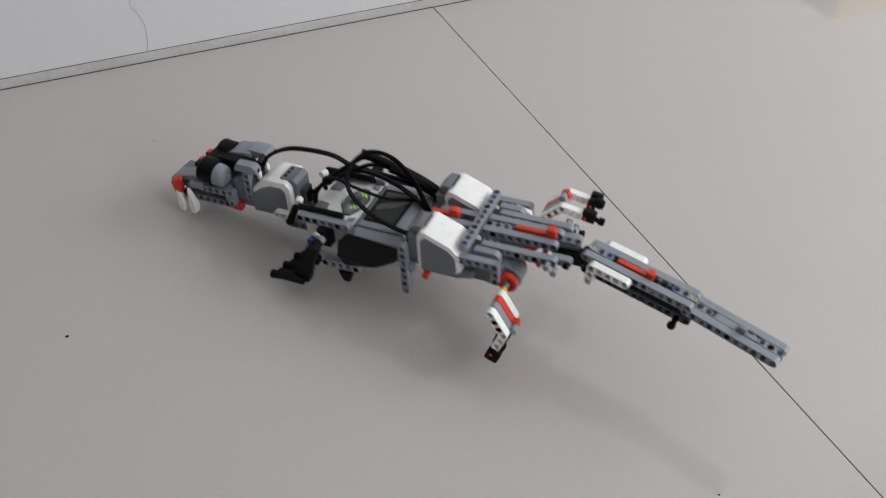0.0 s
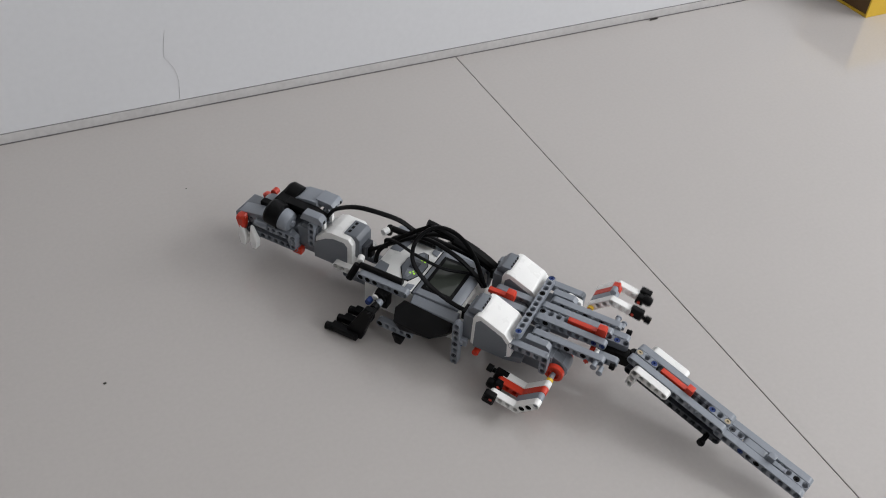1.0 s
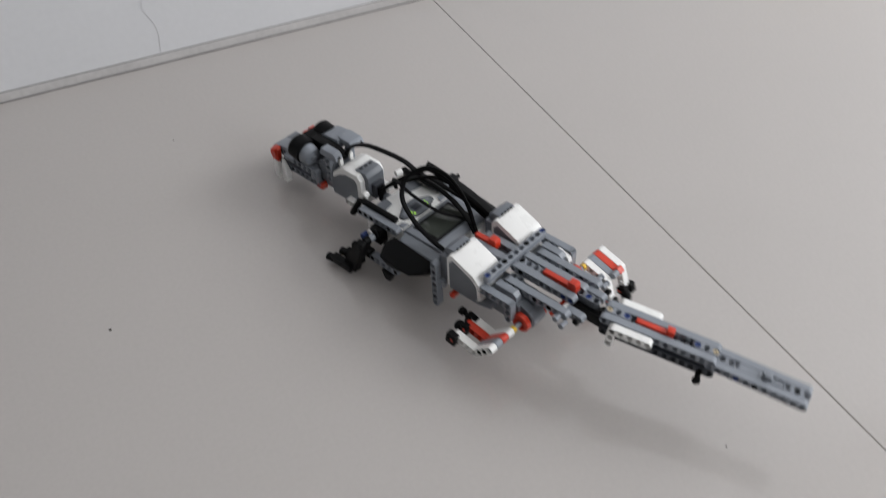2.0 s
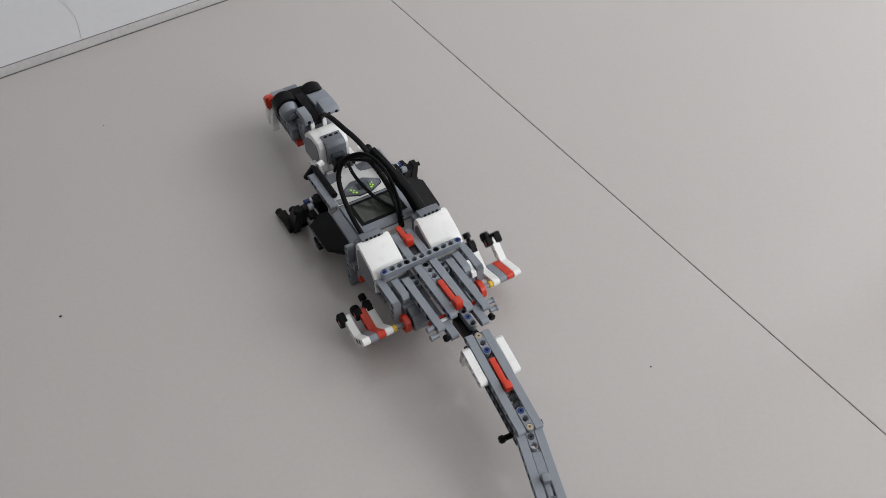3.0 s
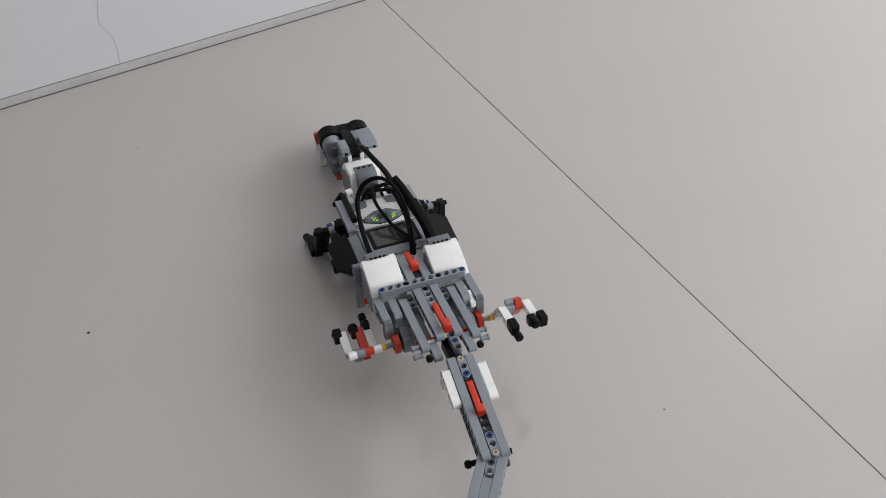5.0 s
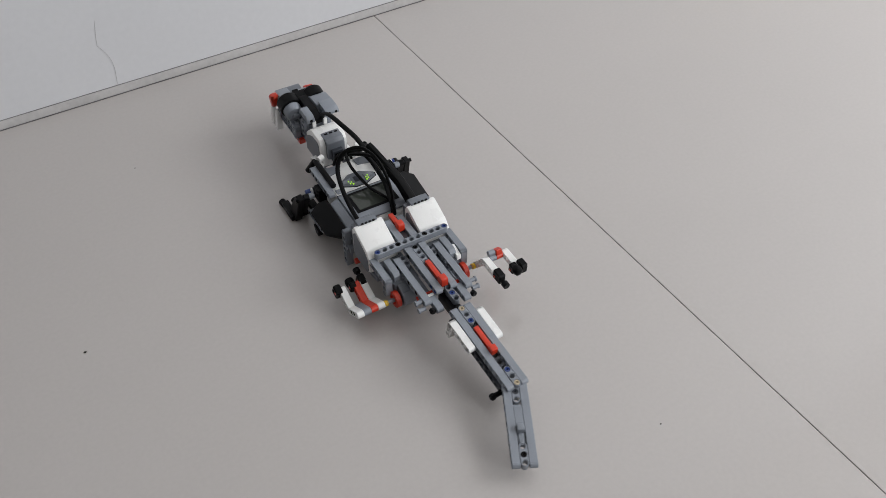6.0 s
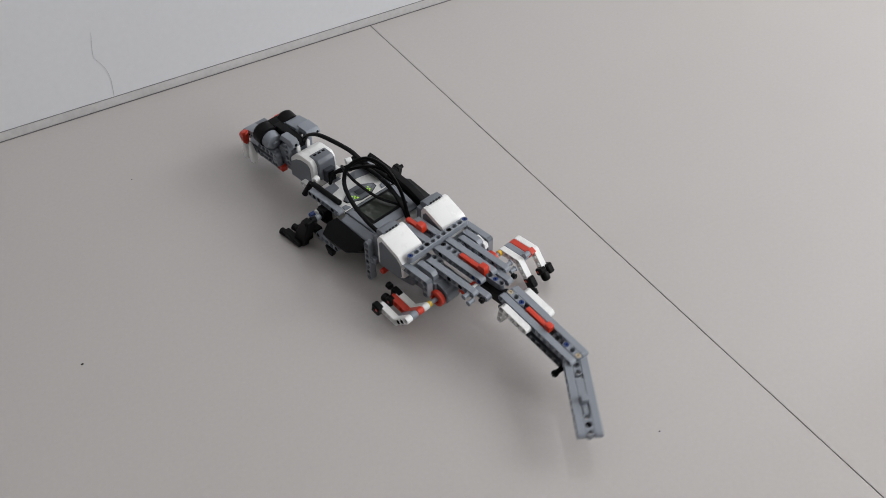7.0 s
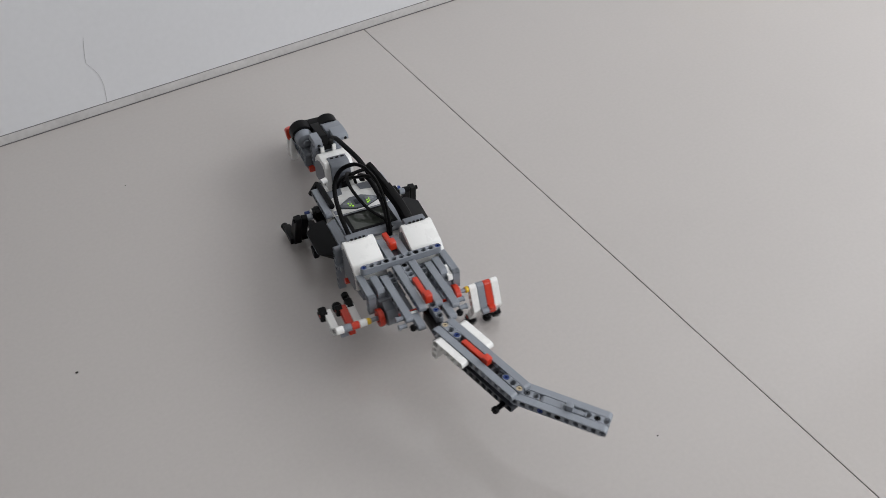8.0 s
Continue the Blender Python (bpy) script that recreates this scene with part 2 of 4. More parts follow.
wall_n = tagged(new("wall_north", finish("wall_north", metres_block((-2.4, 0.0, 0.014), (2.7, 0.12, 2.62)), PAINT)),
                "matt white painted wall with a hairline crack", "wall", kind="structure")
skirt = tagged(new("baseboard", finish("baseboard", metres_block((-2.4, -0.0012, 0.0), (2.7, 0.11, 0.0128), 0.0006), SKIRT)),
               "thin pale grey skirting strip along wall foot", "baseboard", kind="structure")
joint = tagged(new("trim", finish("trim", metres_block((-2.4, -0.0004, 0.0126), (2.7, 0.1, 0.0140)), DUST)),
               "thin dirty joint above the skirting strip", "trim", kind="structure")
foot_joint = tagged(new("trim", finish("trim", metres_block((-2.4, -0.0030, -0.001), (2.7, 0.0, 0.0006)), LINE)),
                    "thin dark joint between floor and wall", "trim", kind="structure")

# unseen wall closing the room; its dark colour keeps the left side dim
wall_w = tagged(new("wall_west", finish("wall_west", metres_block((-2.52, -3.3, 0.0), (-2.402, 0.0, 2.62)), DIM)), "plain unseen side wall, darkened to cut bounce light", "wall", kind="structure")


def wall_with_opening(name, along, lo, hi, fixed0, fixed1, a0, a1, z0, z1, label, mat=None):
    bm = None
    for p, q, r, s in ((lo, a0, 0.0, 2.62), (a1, hi, 0.0, 2.62), (a0, a1, 0.0, z0), (a0, a1, z1, 2.62)):
        b = metres_block((fixed0, p, r), (fixed1, q, s)) if along == "y" else metres_block((p, fixed0, r), (q, fixed1, s))
        bm = merge(bm, b) if bm else b
    return tagged(new(name, finish(name, bm, mat or PAINT)), label, "wall", kind="structure")


wall_with_opening("wall_east", "y", -3.3, 0.0, 2.702, 2.82, -2.68, -0.52, 1.05, 2.5, "white painted wall with a wide window opening")
# unseen south wall, also given the dark tone to lower bounced fill
wall_with_opening("wall_south", "x", -2.4, 2.7, -3.42, -3.302, 0.3, 1.9, 0.8, 2.2, "unseen wall with a window opening, darkened to cut bounce light", DIM)
ceiling = tagged(new("ceiling", finish("ceiling", metres_block((-2.4, -3.3, 2.622), (2.7, 0.0, 2.7)), CEIL)), "plain white ceiling", "ceiling", kind="structure")

# hairline crack above the skirting
crack_bm = bmesh.new()
cx = -0.396
knots = [(0.000, 0.0105), (0.0018, 0.026), (0.003, 0.040), (0.0022, 0.051), (0.000, 0.060), (-0.0055, 0.071), (-0.0105, 0.0785), (-0.0088, 0.091), (-0.0066, 0.102), (-0.004, 0.114)]
prev = None
for i, (dx, z) in enumerate(knots):
    wdt = 0.00016 * (1 - 0.65 * i / len(knots))
    pair = (crack_bm.verts.new((cx + dx - wdt, -0.0004, z)), crack_bm.verts.new((cx + dx + wdt, -0.0004, z)))
    if prev:
        crack_bm.faces.new((prev[0], prev[1], pair[1], pair[0]))
    prev = pair
ret = bmesh.ops.extrude_face_region(crack_bm, geom=crack_bm.faces[:])
for v in ret["geom"]:
    if isinstance(v, bmesh.types.BMVert):
        v.co.y += 0.002
part("crack", finish("crack", crack_bm, CRACK), wall_n, label="dark hairline crack")

for nm, px, py, r, txt in (("floor_speck", -0.565, -0.431, 0.0014, "tiny dark speck of dirt lying on floor tile"),
                           ("floor_speck", -0.122, -0.804, 0.0009, "tiny dark speck of dirt lying on floor tile"),
                           ("floor_speck", -0.429, -0.169, 0.0008, "tiny dark speck of dirt lying on floor tile")):
    b = bmesh.new()
    bmesh.ops.create_icosphere(b, subdivisions=1, radius=r)
    for v in b.verts:
        v.co.z *= 0.4
        v.co.x *= 1.3
    ob = tagged(new(nm, finish(nm, b, SPECK)), txt, "dirt", group="specks on the floor")
    ob.location = (px, py, r * 0.35)
ob = tagged(new("paint_chip", finish("paint_chip", prism_bm([(-1.0, 0), (1.0, 0.1), (0.7, 0.55), (-0.6, 0.4)], 0, 0.2, 0.03, "z"), SPECK)),
            "small dark chip lying at the wall foot", "dirt")
ob.matrix_world = pose(0.344, -0.008, 0.0002)


def card_box():
    top = tagged(new("cardboard_box"), "open yellow cardboard box with brown inside, against wall", "box")
    L, D, H, t = 0.30, 0.120, 0.095, 0.003
    def panel(nm, lo, hi, mat, lab=""):
        part(nm, finish(nm, metres_block(lo, hi, 0.0006), mat), top, None, lab)
    panel("bottom_panel", (0, 0, 0), (L, D, t), CARD)
    panel("front_panel", (0, 0, t), (L, t, H), CARD)
    panel("back_panel", (0, D - t, t), (L, D, H), CARD)
    panel("top_panel", (0, t, H - t), (L, D - t, H), CARD)
    panel("end_panel", (L - t, t, t), (L, D - t, H - t), CARD)
    panel("lining", (0.004, t, t), (0.006, D - t, H - t), BROWN, "dark brown recessed end flap")
    return top


box = card_box()
box.matrix_world = pose(0.680, -0.122, 0.0, 0, 0, 0)

# ---- the walking robot ----
robot = tagged(new("toy_robot"), "grey, white and red plastic construction-kit lizard robot walking on floor", "toy robot")
U, V, Z = (1, 0, 0), (0, 1, 0), (0, 0, 1)
BACK = (-1, 0, 0)


def rear_deck():
    cross = beam("cross_beam", 11, GREY, robot, (0, -5, 7.75), V, Z, "light grey eleven-hole cross beam")
    m = cross.matrix_basis.inverted()
    for v, mat in ((5, BLUE), (2, BLACK), (-2, BLACK), (-5, BLUE)):
        pin("pin", mat, cross, (0, 0, 0), Z).matrix_basis = m @ axes((0, v, 7.75), U, Z)
    # filler between the motors, with a red stop pin
    for v in (0.98, -0.98):
        beam("spacer_beam", 5, GREY, robot, (5.0, v, 7.2), BACK, V)
    beam("spacer_beam", 3, DARK, robot, (3.4, 0, 6.7), BACK, V)
    stop_pin((6.0, 0, 7.55), 3.0, 0.8)
    # two long centre beams
    for v in (1.05, -1.05):
        b = beam("centre_beam", 9, GREY, robot, (-0.95, v, 7.3), BACK, V)
        for k, mat in ((1, BLACK), (7, BLUE), (8, BLUE)):
            pin("pin", mat, b, (0, 0, 0), V).matrix_basis = b.matrix_basis.inverted() @ axes((-0.95 - k, v, 7.3), U, (0, 1 if v > 0 else -1, 0))
    c = beam("hole_beam", 4, GREY, robot, (-1.0, 0, 7.1), BACK, Z)
    pin("pin", BLACK, c, (0, 0, 0), Z).matrix_basis = c.matrix_basis.inverted() @ axes((-1.0, 0, 7.1), U, Z)
    stop_pin((-4.2, 0, 7.75), 4.3, 0.8)
    d = beam("tail_mount_beam", 3, MOTOR, robot, (-9.2, -0.25, 7.0), BACK, Z, "grey hole beam before the tail joint")
    pin("pin", BLUE, d, (0, 0, 0), Z).matrix_basis = d.matrix_basis.inverted() @ axes((-10.2, -0.25, 7.02), U, Z)
    part("tail_joint", finish("tail_joint", rod_bm((-12.5, 0.1, 4.6), (-12.5, 0.1, 7.2), 0.5, bm=block_bm((-13.0, -0.6, 4.9), (-8.5, 0.8, 6.5), 0.1)), BLACK, True), robot, None, "black tail joint")
    for s in (1, -1):
        b = beam("side_beam", 9, GREY, robot, (-1.5, s * 3.0, 6.75), BACK, V)
        for k, mat in ((1, BLACK), (4, BLACK), (6, BLACK)):
            pin("pin", mat, b, (0, 0, 0), V).matrix_basis = b.matrix_basis.inverted() @ axes((-1.5 - k, s * 3.0, 6.75), U, (0, s, 0))
        beam("end_beam", 3, GREY, robot, (-8.9, s * 2.0, 6.3), BACK, V)
        beam("recessed_beam", 2, GREY, robot, (-1.4, s * 2.02, 6.4), BACK, Z)
        part("recess_floor", finish("recess_floor", block_bm((-8.6, s * 2.02 - 0.5, 5.4), (-2.9, s * 2.02 + 0.5, 6.1), 0.08), MOTOR), robot)
        part("cross_axle", finish("cross_axle", cross_bm((-8.0, s * 0.4, 6.2), (-8.0, s * 3.6, 6.2)), RED), robot, None, "red cross axle")
        part("end_pin", finish("end_pin", rod_bm((-10.6, s * 3.0, 6.5), (-11.25, s * 3.0, 6.5), 0.36, bm=rod_bm((-11.0, s * 3.0, 6.5), (-11.1, s * 3.0, 6.5), 0.42, chamfer=0.02)), BLACK, True), robot, None, "black pin end")
        for du, dz in ((-9.1, 6.75), (-9.9, 6.2)):
            part("grey_pin", finish("grey_pin", lathe_bm((du, s * 3.45, dz), (du, s * 5, dz), [(0, 0.3), (0.8, 0.3), (0.82, 0.38), (1.0, 0.38), (1.05, 0.3), (1.05, 0.2)]), GREY, True), robot)
        # short bracket beside the motor and the outer cranked beam
        part("bracket", finish("bracket", prism_bm([(-0.8, 7.2), (-3.4, 7.2), (-3.9, 6.8), (-3.9, 5.4), (-3.0, 5.4), (-3.0, 6.3), (-0.8, 6.3)], s * 4.2 - 0.48, s * 4.2 + 0.48, 0.08), GREY), robot)
        part("hip_cover", finish("hip_cover", prism_bm([(-1.0, 6.2), (-3.4, 6.2), (-5.6, 5.4), (-6.3, 4.4), (-5.6, 2.9), (-3.4, 2.6), (-1.0, 3.0)], s * 3.75 - 0.55, s * 3.75 + 0.75, 0.14), MOTOR), robot, None, "grey motor gearbox end")
        me = bent_mesh(5, 3, -90, GREY)
        m = axes((0.15, s * 5.65, 6.55), BACK, (0, 1, 0))
        part("cranked_beam", me, robot, m)
        part("gearbox", finish("gearbox", block_bm((-4.4, min(s * 1.3, s * 4.9), 3.2), (0.6, max(s * 1.3, s * 4.9), 5.95), 0.15), MOTOR), robot, None, "grey motor gearbox")
        hub = part("drive_hub", finish("drive_hub", lathe_bm((-5.1, s * 2.4, 4.15), (-5.1, s * 6, 4.15), [(0, 1.2), (0.05, 1.3), (2.0, 1.3), (2.1, 1.15)], 28), GREY, True), robot)
        ringp = [(0, 0.55), (0, 1.05), (0.08, 1.15), (0.65, 1.15), (0.73, 1.05), (0.73, 0.7), (0.45, 0.6), (0.45, 0.3)]
        part("drive_disc", finish("drive_disc", lathe_bm((-5.1, s * 4.75, 4.15), (-5.1, s * 8, 4.15), ringp, 28), RED, True), hub, None, "red drive disc")
        part("inner_disc", finish("inner_disc", lathe_bm((-5.1, s * 1.9, 4.15), (-5.1, s * 8, 4.15), ringp, 28), RED, True), hub, None, "red drive disc")


def deck_details():
    part("white_block", finish("white_block", prism_bm([(-2.2, 5.9), (-2.2, 6.7), (-2.6, 7.0), (-4.3, 6.6), (-4.5, 5.9)], -5.1, -4.45, 0.08), WHITE), robot, None, "small white block beside the deck")
    part("white_bush", finish("white_bush", rod_bm((-8.7, 1.55, 6.5), (-8.7, 2.5, 6.5), 0.36), WHITE, True), robot, None, "white bush on red axle")


def stop_pin(start, length, knob):
    """A red axle pin with a square stop, lying on the deck and running back."""
    u, v, z = start
    bm = block_bm((u - length, v - 0.34, z - 0.25), (u, v + 0.34, z + 0.3), 0.09)
    bm = prism_bm([(u - length + knob, z + 0.25), (u - length + knob - 0.1, z + 1.0), (u - length - 0.25, z + 1.03), (u - length - 0.4, z + 0.75), (u - length - 0.4, z - 0.2), (u - length + knob, z - 0.2)], v - 0.47, v + 0.47, 0.1, "v", bm)
    return part("stop_pin", finish("stop_pin", bm, RED, True), robot, None, "red pin with square stop")


def large_motor(s):
    lo, hi = sorted((s * 1.88, s * 6.12))
    core = [(5.3, 4.2), (5.3, 8.4), (4.85, 9.15), (4.3, 9.2), (1.25, 7.9), (0.25, 6.8), (0.1, 4.7), (0.9, 4.2)]
    motor = part("drive_motor", finish("drive_motor", prism_bm(core, lo, hi, 0.2), WHITE, True), robot, None, "white and grey geared motor")
    side = [(4.85, 4.05), (4.85, 8.0), (4.3, 8.55), (1.5, 7.35), (0.75, 6.5), (0.6, 4.7), (1.1, 4.05)]
    for v in (lo, hi):
        part("side_cover", finish("side_cover", prism_bm(side, v - 0.07, v + 0.07, 0.05), MOTOR), motor, None, "grey side cover")
    c = (lo + hi) / 2
    part("under_case", finish("under_case", prism_bm([(4.9, 3.5), (4.9, 4.3), (0.4, 4.4), (-1.2, 5.0), (-1.2, 4.0), (0.8, 3.5)], lo + 0.3, hi - 0.3, 0.12), MOTOR), motor, None, "grey lower case")
    plug = prism_bm([(4.6, 9.0), (4.6, 9.38), (5.7, 9.38), (6.1, 9.0), (6.1, 8.4), (4.6, 8.4)], c - 1.42, c + 1.42, 0.12)
    plug = part("socket_cover", finish("socket_cover", plug, MOTOR, True), motor, None, "grey ridged socket cover")
    for k in range(4):
        part("slot", finish("slot", block_bm((4.56, c - 1.0 + k * 0.55, 9.18), (4.75, c - 0.65 + k * 0.55, 9.4), 0.02), BLACK), plug)
    part("socket_block", finish("socket_block", block_bm((5.2, c - 1.75, 4.2), (6.6, c + 1.75, 8.1), 0.18, block_bm((5.2, c - 1.2, 7.6), (6.4, c + 1.2, 8.8), 0.15)), MOTOR, True), motor, None, "grey cable socket")
    part("cable_plug", finish("cable_plug", block_bm((6.2, c - 0.75, 6.0), (7.3, c + 0.75, 7.3), 0.12), BLACK), motor, None, "black cable plug")


def controller_brick():
    body = part("controller", finish("controller", prism_bm([(7.9, 1.2), (7.9, 5.4), (8.6, 6.05), (20.2, 6.05), (20.8, 5.4), (20.8, 1.2)], -4.28, 4.28, 0.25), WHITE, True), robot, None, "white and grey programmable brick")
    part("screen_bezel", finish("screen_bezel", prism_bm([(8.1, 5.9), (8.1, 6.25), (8.7, 6.55), (13.6, 6.55), (14.2, 6.3), (14.2, 5.9)], -4.2, 4.2, 0.14), GREY, True), body, None, "grey screen bezel")
    part("screen_frame", finish("screen_frame", block_bm((9.35, -3.25, 6.5), (13.55, 3.25, 6.6), 0.04), BLACK), body, None, "black screen border")
    part("screen", finish("screen", block_bm((9.8, -2.75, 6.55), (13.1, 2.75, 6.63), 0.02), GLASS), body, None, "grey-green unlit display")
    part("button_panel", finish("button_panel", prism_bm([(14.3, -4.1), (14.3, 4.1), (20.4, 4.1), (20.4, -4.1)], 6.0, 6.22, 0.1, "z"), WHITE, True), body)
    octo = [(14.75, -0.8), (14.75, 0.8), (15.6, 2.6), (16.3, 2.7), (17.5, 0.9), (17.5, -0.9), (16.3, -2.7), (15.6, -2.6)]
    part("pad_outline", finish("pad_outline", prism_bm([(16.1 + (u - 16.1) * 1.07, v * 1.06) for u, v in octo], 6.15, 6.25, 0.02, "z"), BLACK), body, None, "black outline round the buttons")
    part("top_seam", finish("top_seam", block_bm((14.2, -4.2, 6.02), (14.32, 4.2, 6.235), 0.01), BLACK), body)
    pad = part("button_pad", finish("button_pad", prism_bm(octo, 6.2, 6.42, 0.08, "z"), MOTOR, True), body, None, "grey button pad")
    part("centre_button", finish("centre_button", prism_bm([(15.5, -0.6), (15.5, 0.6), (16.6, 0.6), (16.6, -0.6)], 6.4, 6.52, 0.06, "z"), DARK, True), pad)
    for s in (1, -1):
        part("arrow_button", finish("arrow_button", prism_bm([(15.5, s * 1.1), (15.9, s * 2.3), (16.4, s * 2.2), (16.6, s * 1.0)][::s], 6.4, 6.5, 0.05, "z"), GREY, True), pad)
        for k, (u, v) in enumerate(((15.42, 1.42), (15.22, 1.08), (15.68, 1.16), (15.95, 1.5))):
            part("status_light", finish("status_light", block_bm((u - 0.08 - 0.03 * (k % 2), s * v - 0.09 - 0.05 * (k == 1), 6.44), (u + 0.12, s * v + 0.1, 6.54), 0.03), LED), pad, None, "green glowing status light")
        part("corner_pad", finish("corner_pad", prism_bm([(14.5, s * 2.9), (14.5, s * 3.9), (15.4, s * 3.9), (15.4, s * 3.2)][::s], 6.2, 6.36, 0.05, "z"), GREY, True), body)
        part("front_pad", finish("front_pad", prism_bm([(18.9, s * 1.4), (18.4, s * 3.9), (20.3, s * 3.9), (20.3, s * 1.2)][::s], 6.2, 6.34, 0.05, "z"), MOTOR, True), body)
    # grey shoulders and black side shields
    for s in (1, -1):
        sh = hull_bm([(7.6, s * 4.3, 6.4), (13.9, s * 4.3, 6.4), (7.6, s * 5.5, 5.7), (13.7, s * 5.6, 5.9), (7.6, s * 4.4, 3.0), (13.9, s * 4.4, 3.0), (7.6, s * 5.5, 4.5), (13.7, s * 5.6, 4.5)], 0.12)
        part("shoulder", finish("shoulder", sh, GREY), robot, None, "light grey shoulder panel")
        shield = [(7.85, s * 5.6, 5.6), (14.4, s * 5.6, 6.2), (15.0, s * 6.8, 5.7), (14.4, s * 8.35, 4.9), (9.6, s * 8.2, 4.4), (7.95, s * 6.7, 4.9), (7.85, s * 5.6, 3.9), (14.9, s * 6.0, 3.0), (8.2, s * 6.4, 4.0), (10.2, s * 7.3, 3.4), (13.9, s * 7.6, 3.0)]
        part("side_shield", finish("side_shield", hull_bm(shield, 0.07), BLACK), robot, None, "black faceted side shield")
        post = beam("support_beam", 7, GREY, robot, (6.95, s * 6.25, 6.55), (-0.02, 0, -1), V, "grey upright support beam")
        for k in (1, 3, 5):
            pin("pin", DARK, post, (0, 0, 0), V).matrix_basis = post.matrix_basis.inverted() @ axes((6.95, s * 6.25, 6.55 - k), U, (0, s, 0))
        part("link_pin", finish("link_pin", rod_bm((6.4, s * 6.1, 4.0), (6.4, s * 6.6, 4.0), 0.36, bm=block_bm((5.6, s * 6.1 - 0.3, 3.5), (6.9, s * 6.1 + 0.3, 4.5), 0.1)), GREY), robot)
        part("red_stub", finish("red_stub", rod_bm((4.4, s * 5.2, 3.1), (4.4, s * 6.4, 3.1), 0.42), RED, True), robot, None, "red pin below motor")
        part("blue_stub", finish("blue_stub", rod_bm((6.5, s * 5.4, 3.2), (6.5, s * 6.1, 3.2), 0.34), BLUE, True), robot, None, "blue pin beside motor")
        rail = beam("side_rail", 7, GREY, robot, (20.8, s * 4.8, 6.4), BACK, V)
        for k in (0, 1, 2, 5):
            pin("pin", BLACK, rail, (0, 0, 0), V).matrix_basis = rail.matrix_basis.inverted() @ axes((20.8 - k, s * 4.8, 6.4), U, (0, s, 0))
        part("rail_axle", finish("rail_axle", rod_bm((21.6, s * 3.95, 7.0), (15.6, s * 3.95, 7.0), 0.42), BLACK, True), robot, None, "black rod on the rail")
        part("corner_joint", finish("corner_joint", rod_bm((21.9, s * 4.0, 7.0), (22.6, s * 5.0, 5.0), 0.45), BLACK, True), robot, None, "black angled joint")
        part("white_bush", finish("white_bush", rod_bm((22.2, s * 2.6, 7.0), (21.9, s * 3.5, 7.0), 0.45), WHITE, True), robot, None, "white bush")
        low = beam("low_beam", 5, GREY, robot, (16.6, s * 7.2, 2.7), BACK, V)
        for k in (0, 4):
            pin("pin", BLACK, low, (0, 0, 0), V).matrix_basis = low.matrix_basis.inverted() @ axes((16.6 - k, s * 7.2, 2.7), U, (0, s, 0))
        part("rest_foot", finish("rest_foot", hull_bm([(13.0, s * 6.9, 2.3), (14.8, s * 6.9, 2.3), (13.0, s * 8.0, 2.2), (14.8, s * 8.0, 2.2), (13.5, s * 7.2, 0.7), (14.3, s * 7.2, 0.7), (13.5, s * 7.9, 0.7), (14.3, s * 7.9, 0.7)], 0.1), BLACK), robot, None, "black resting foot")


def front_leg(s):
    bm = block_bm((16.6, s * 5.3 - 0.6, 3.6), (18.3, s * 5.3 + 0.7, 6.0), 0.2)
    bm = rod_bm((17.6, s * 4.6, 5.2), (17.6, s * 6.3, 5.2), 0.85, bm=bm)
    leg = part("front_leg", finish("front_leg", bm, BLACK, True), robot, None, "black jointed front leg")
    part("axle", finish("axle", cross_bm((17.2, s * 5.8, 5.2), (17.2, s * 9.3, 5.2)), BLACK), leg)
    part("bush", finish("bush", rod_bm((17.2, s * 6.5, 5.2), (17.2, s * 7.3, 5.2), 0.46), GREY, True), leg, None, "light grey bush")
    part("blue_pin", finish("blue_pin", rod_bm((18.6, s * 6.3, 4.8), (18.6, s * 7.2, 4.8), 0.4), BLUE, True), leg, None, "blue pin")
    part("white_bush", finish("white_bush", rod_bm((18.1, s * 5.7, 5.4), (18.0, s * 6.5, 5.3), 0.42), WHITE, True), leg, None, "white bush")
    a, b = Vector((17.3, s * 7.6, 5.2)), Vector((19.2, s * 7.9, 0.75))
    part("shin", finish("shin", beam_bm(5, None, axes(a, b - a, (0.1, 1, 0))), BLACK), leg)
    solid = [(16.7, s * 8.1, 5.6), (18.0, s * 8.1, 5.6), (16.7, s * 9.0, 5.5), (18.0, s * 9.0, 5.5), (18.2, s * 8.3, 0.4), (20.6, s * 8.3, 0.4), (18.2, s * 9.4, 0.4), (20.6, s * 9.4, 0.4), (20.2, s * 8.4, 1.5), (20.2, s * 9.3, 1.5)]
    part("shin", finish("shin", hull_bm(solid, 0.12), BLACK), leg)
    for k, (u0, v0, u1, v1, z0, z1) in enumerate(((18.6, 9.1, 23.1, 9.5, 0.75, 0.55), (18.6, 7.5, 22.4, 7.8, 0.95, 0.7), (18.4, 6.0, 21.8, 6.1, 1.2, 0.95))):
        d = (Vector((u1, s * v1, z1)) - Vector((u0, s * v0, z0))).normalized()
        e = Vector((u1, s * v1, z1))
        toe = part("toe", finish("toe", rod_bm(e - d * 1.3, e, 0.54, bm=block_bm((u0, s * (v0 + v1) / 2 - 0.55, z0 - 0.45), (e.x - 0.8, s * (v0 + v1) / 2 + 0.55, z0 + 0.5), 0.15)), BLACK, True), leg)


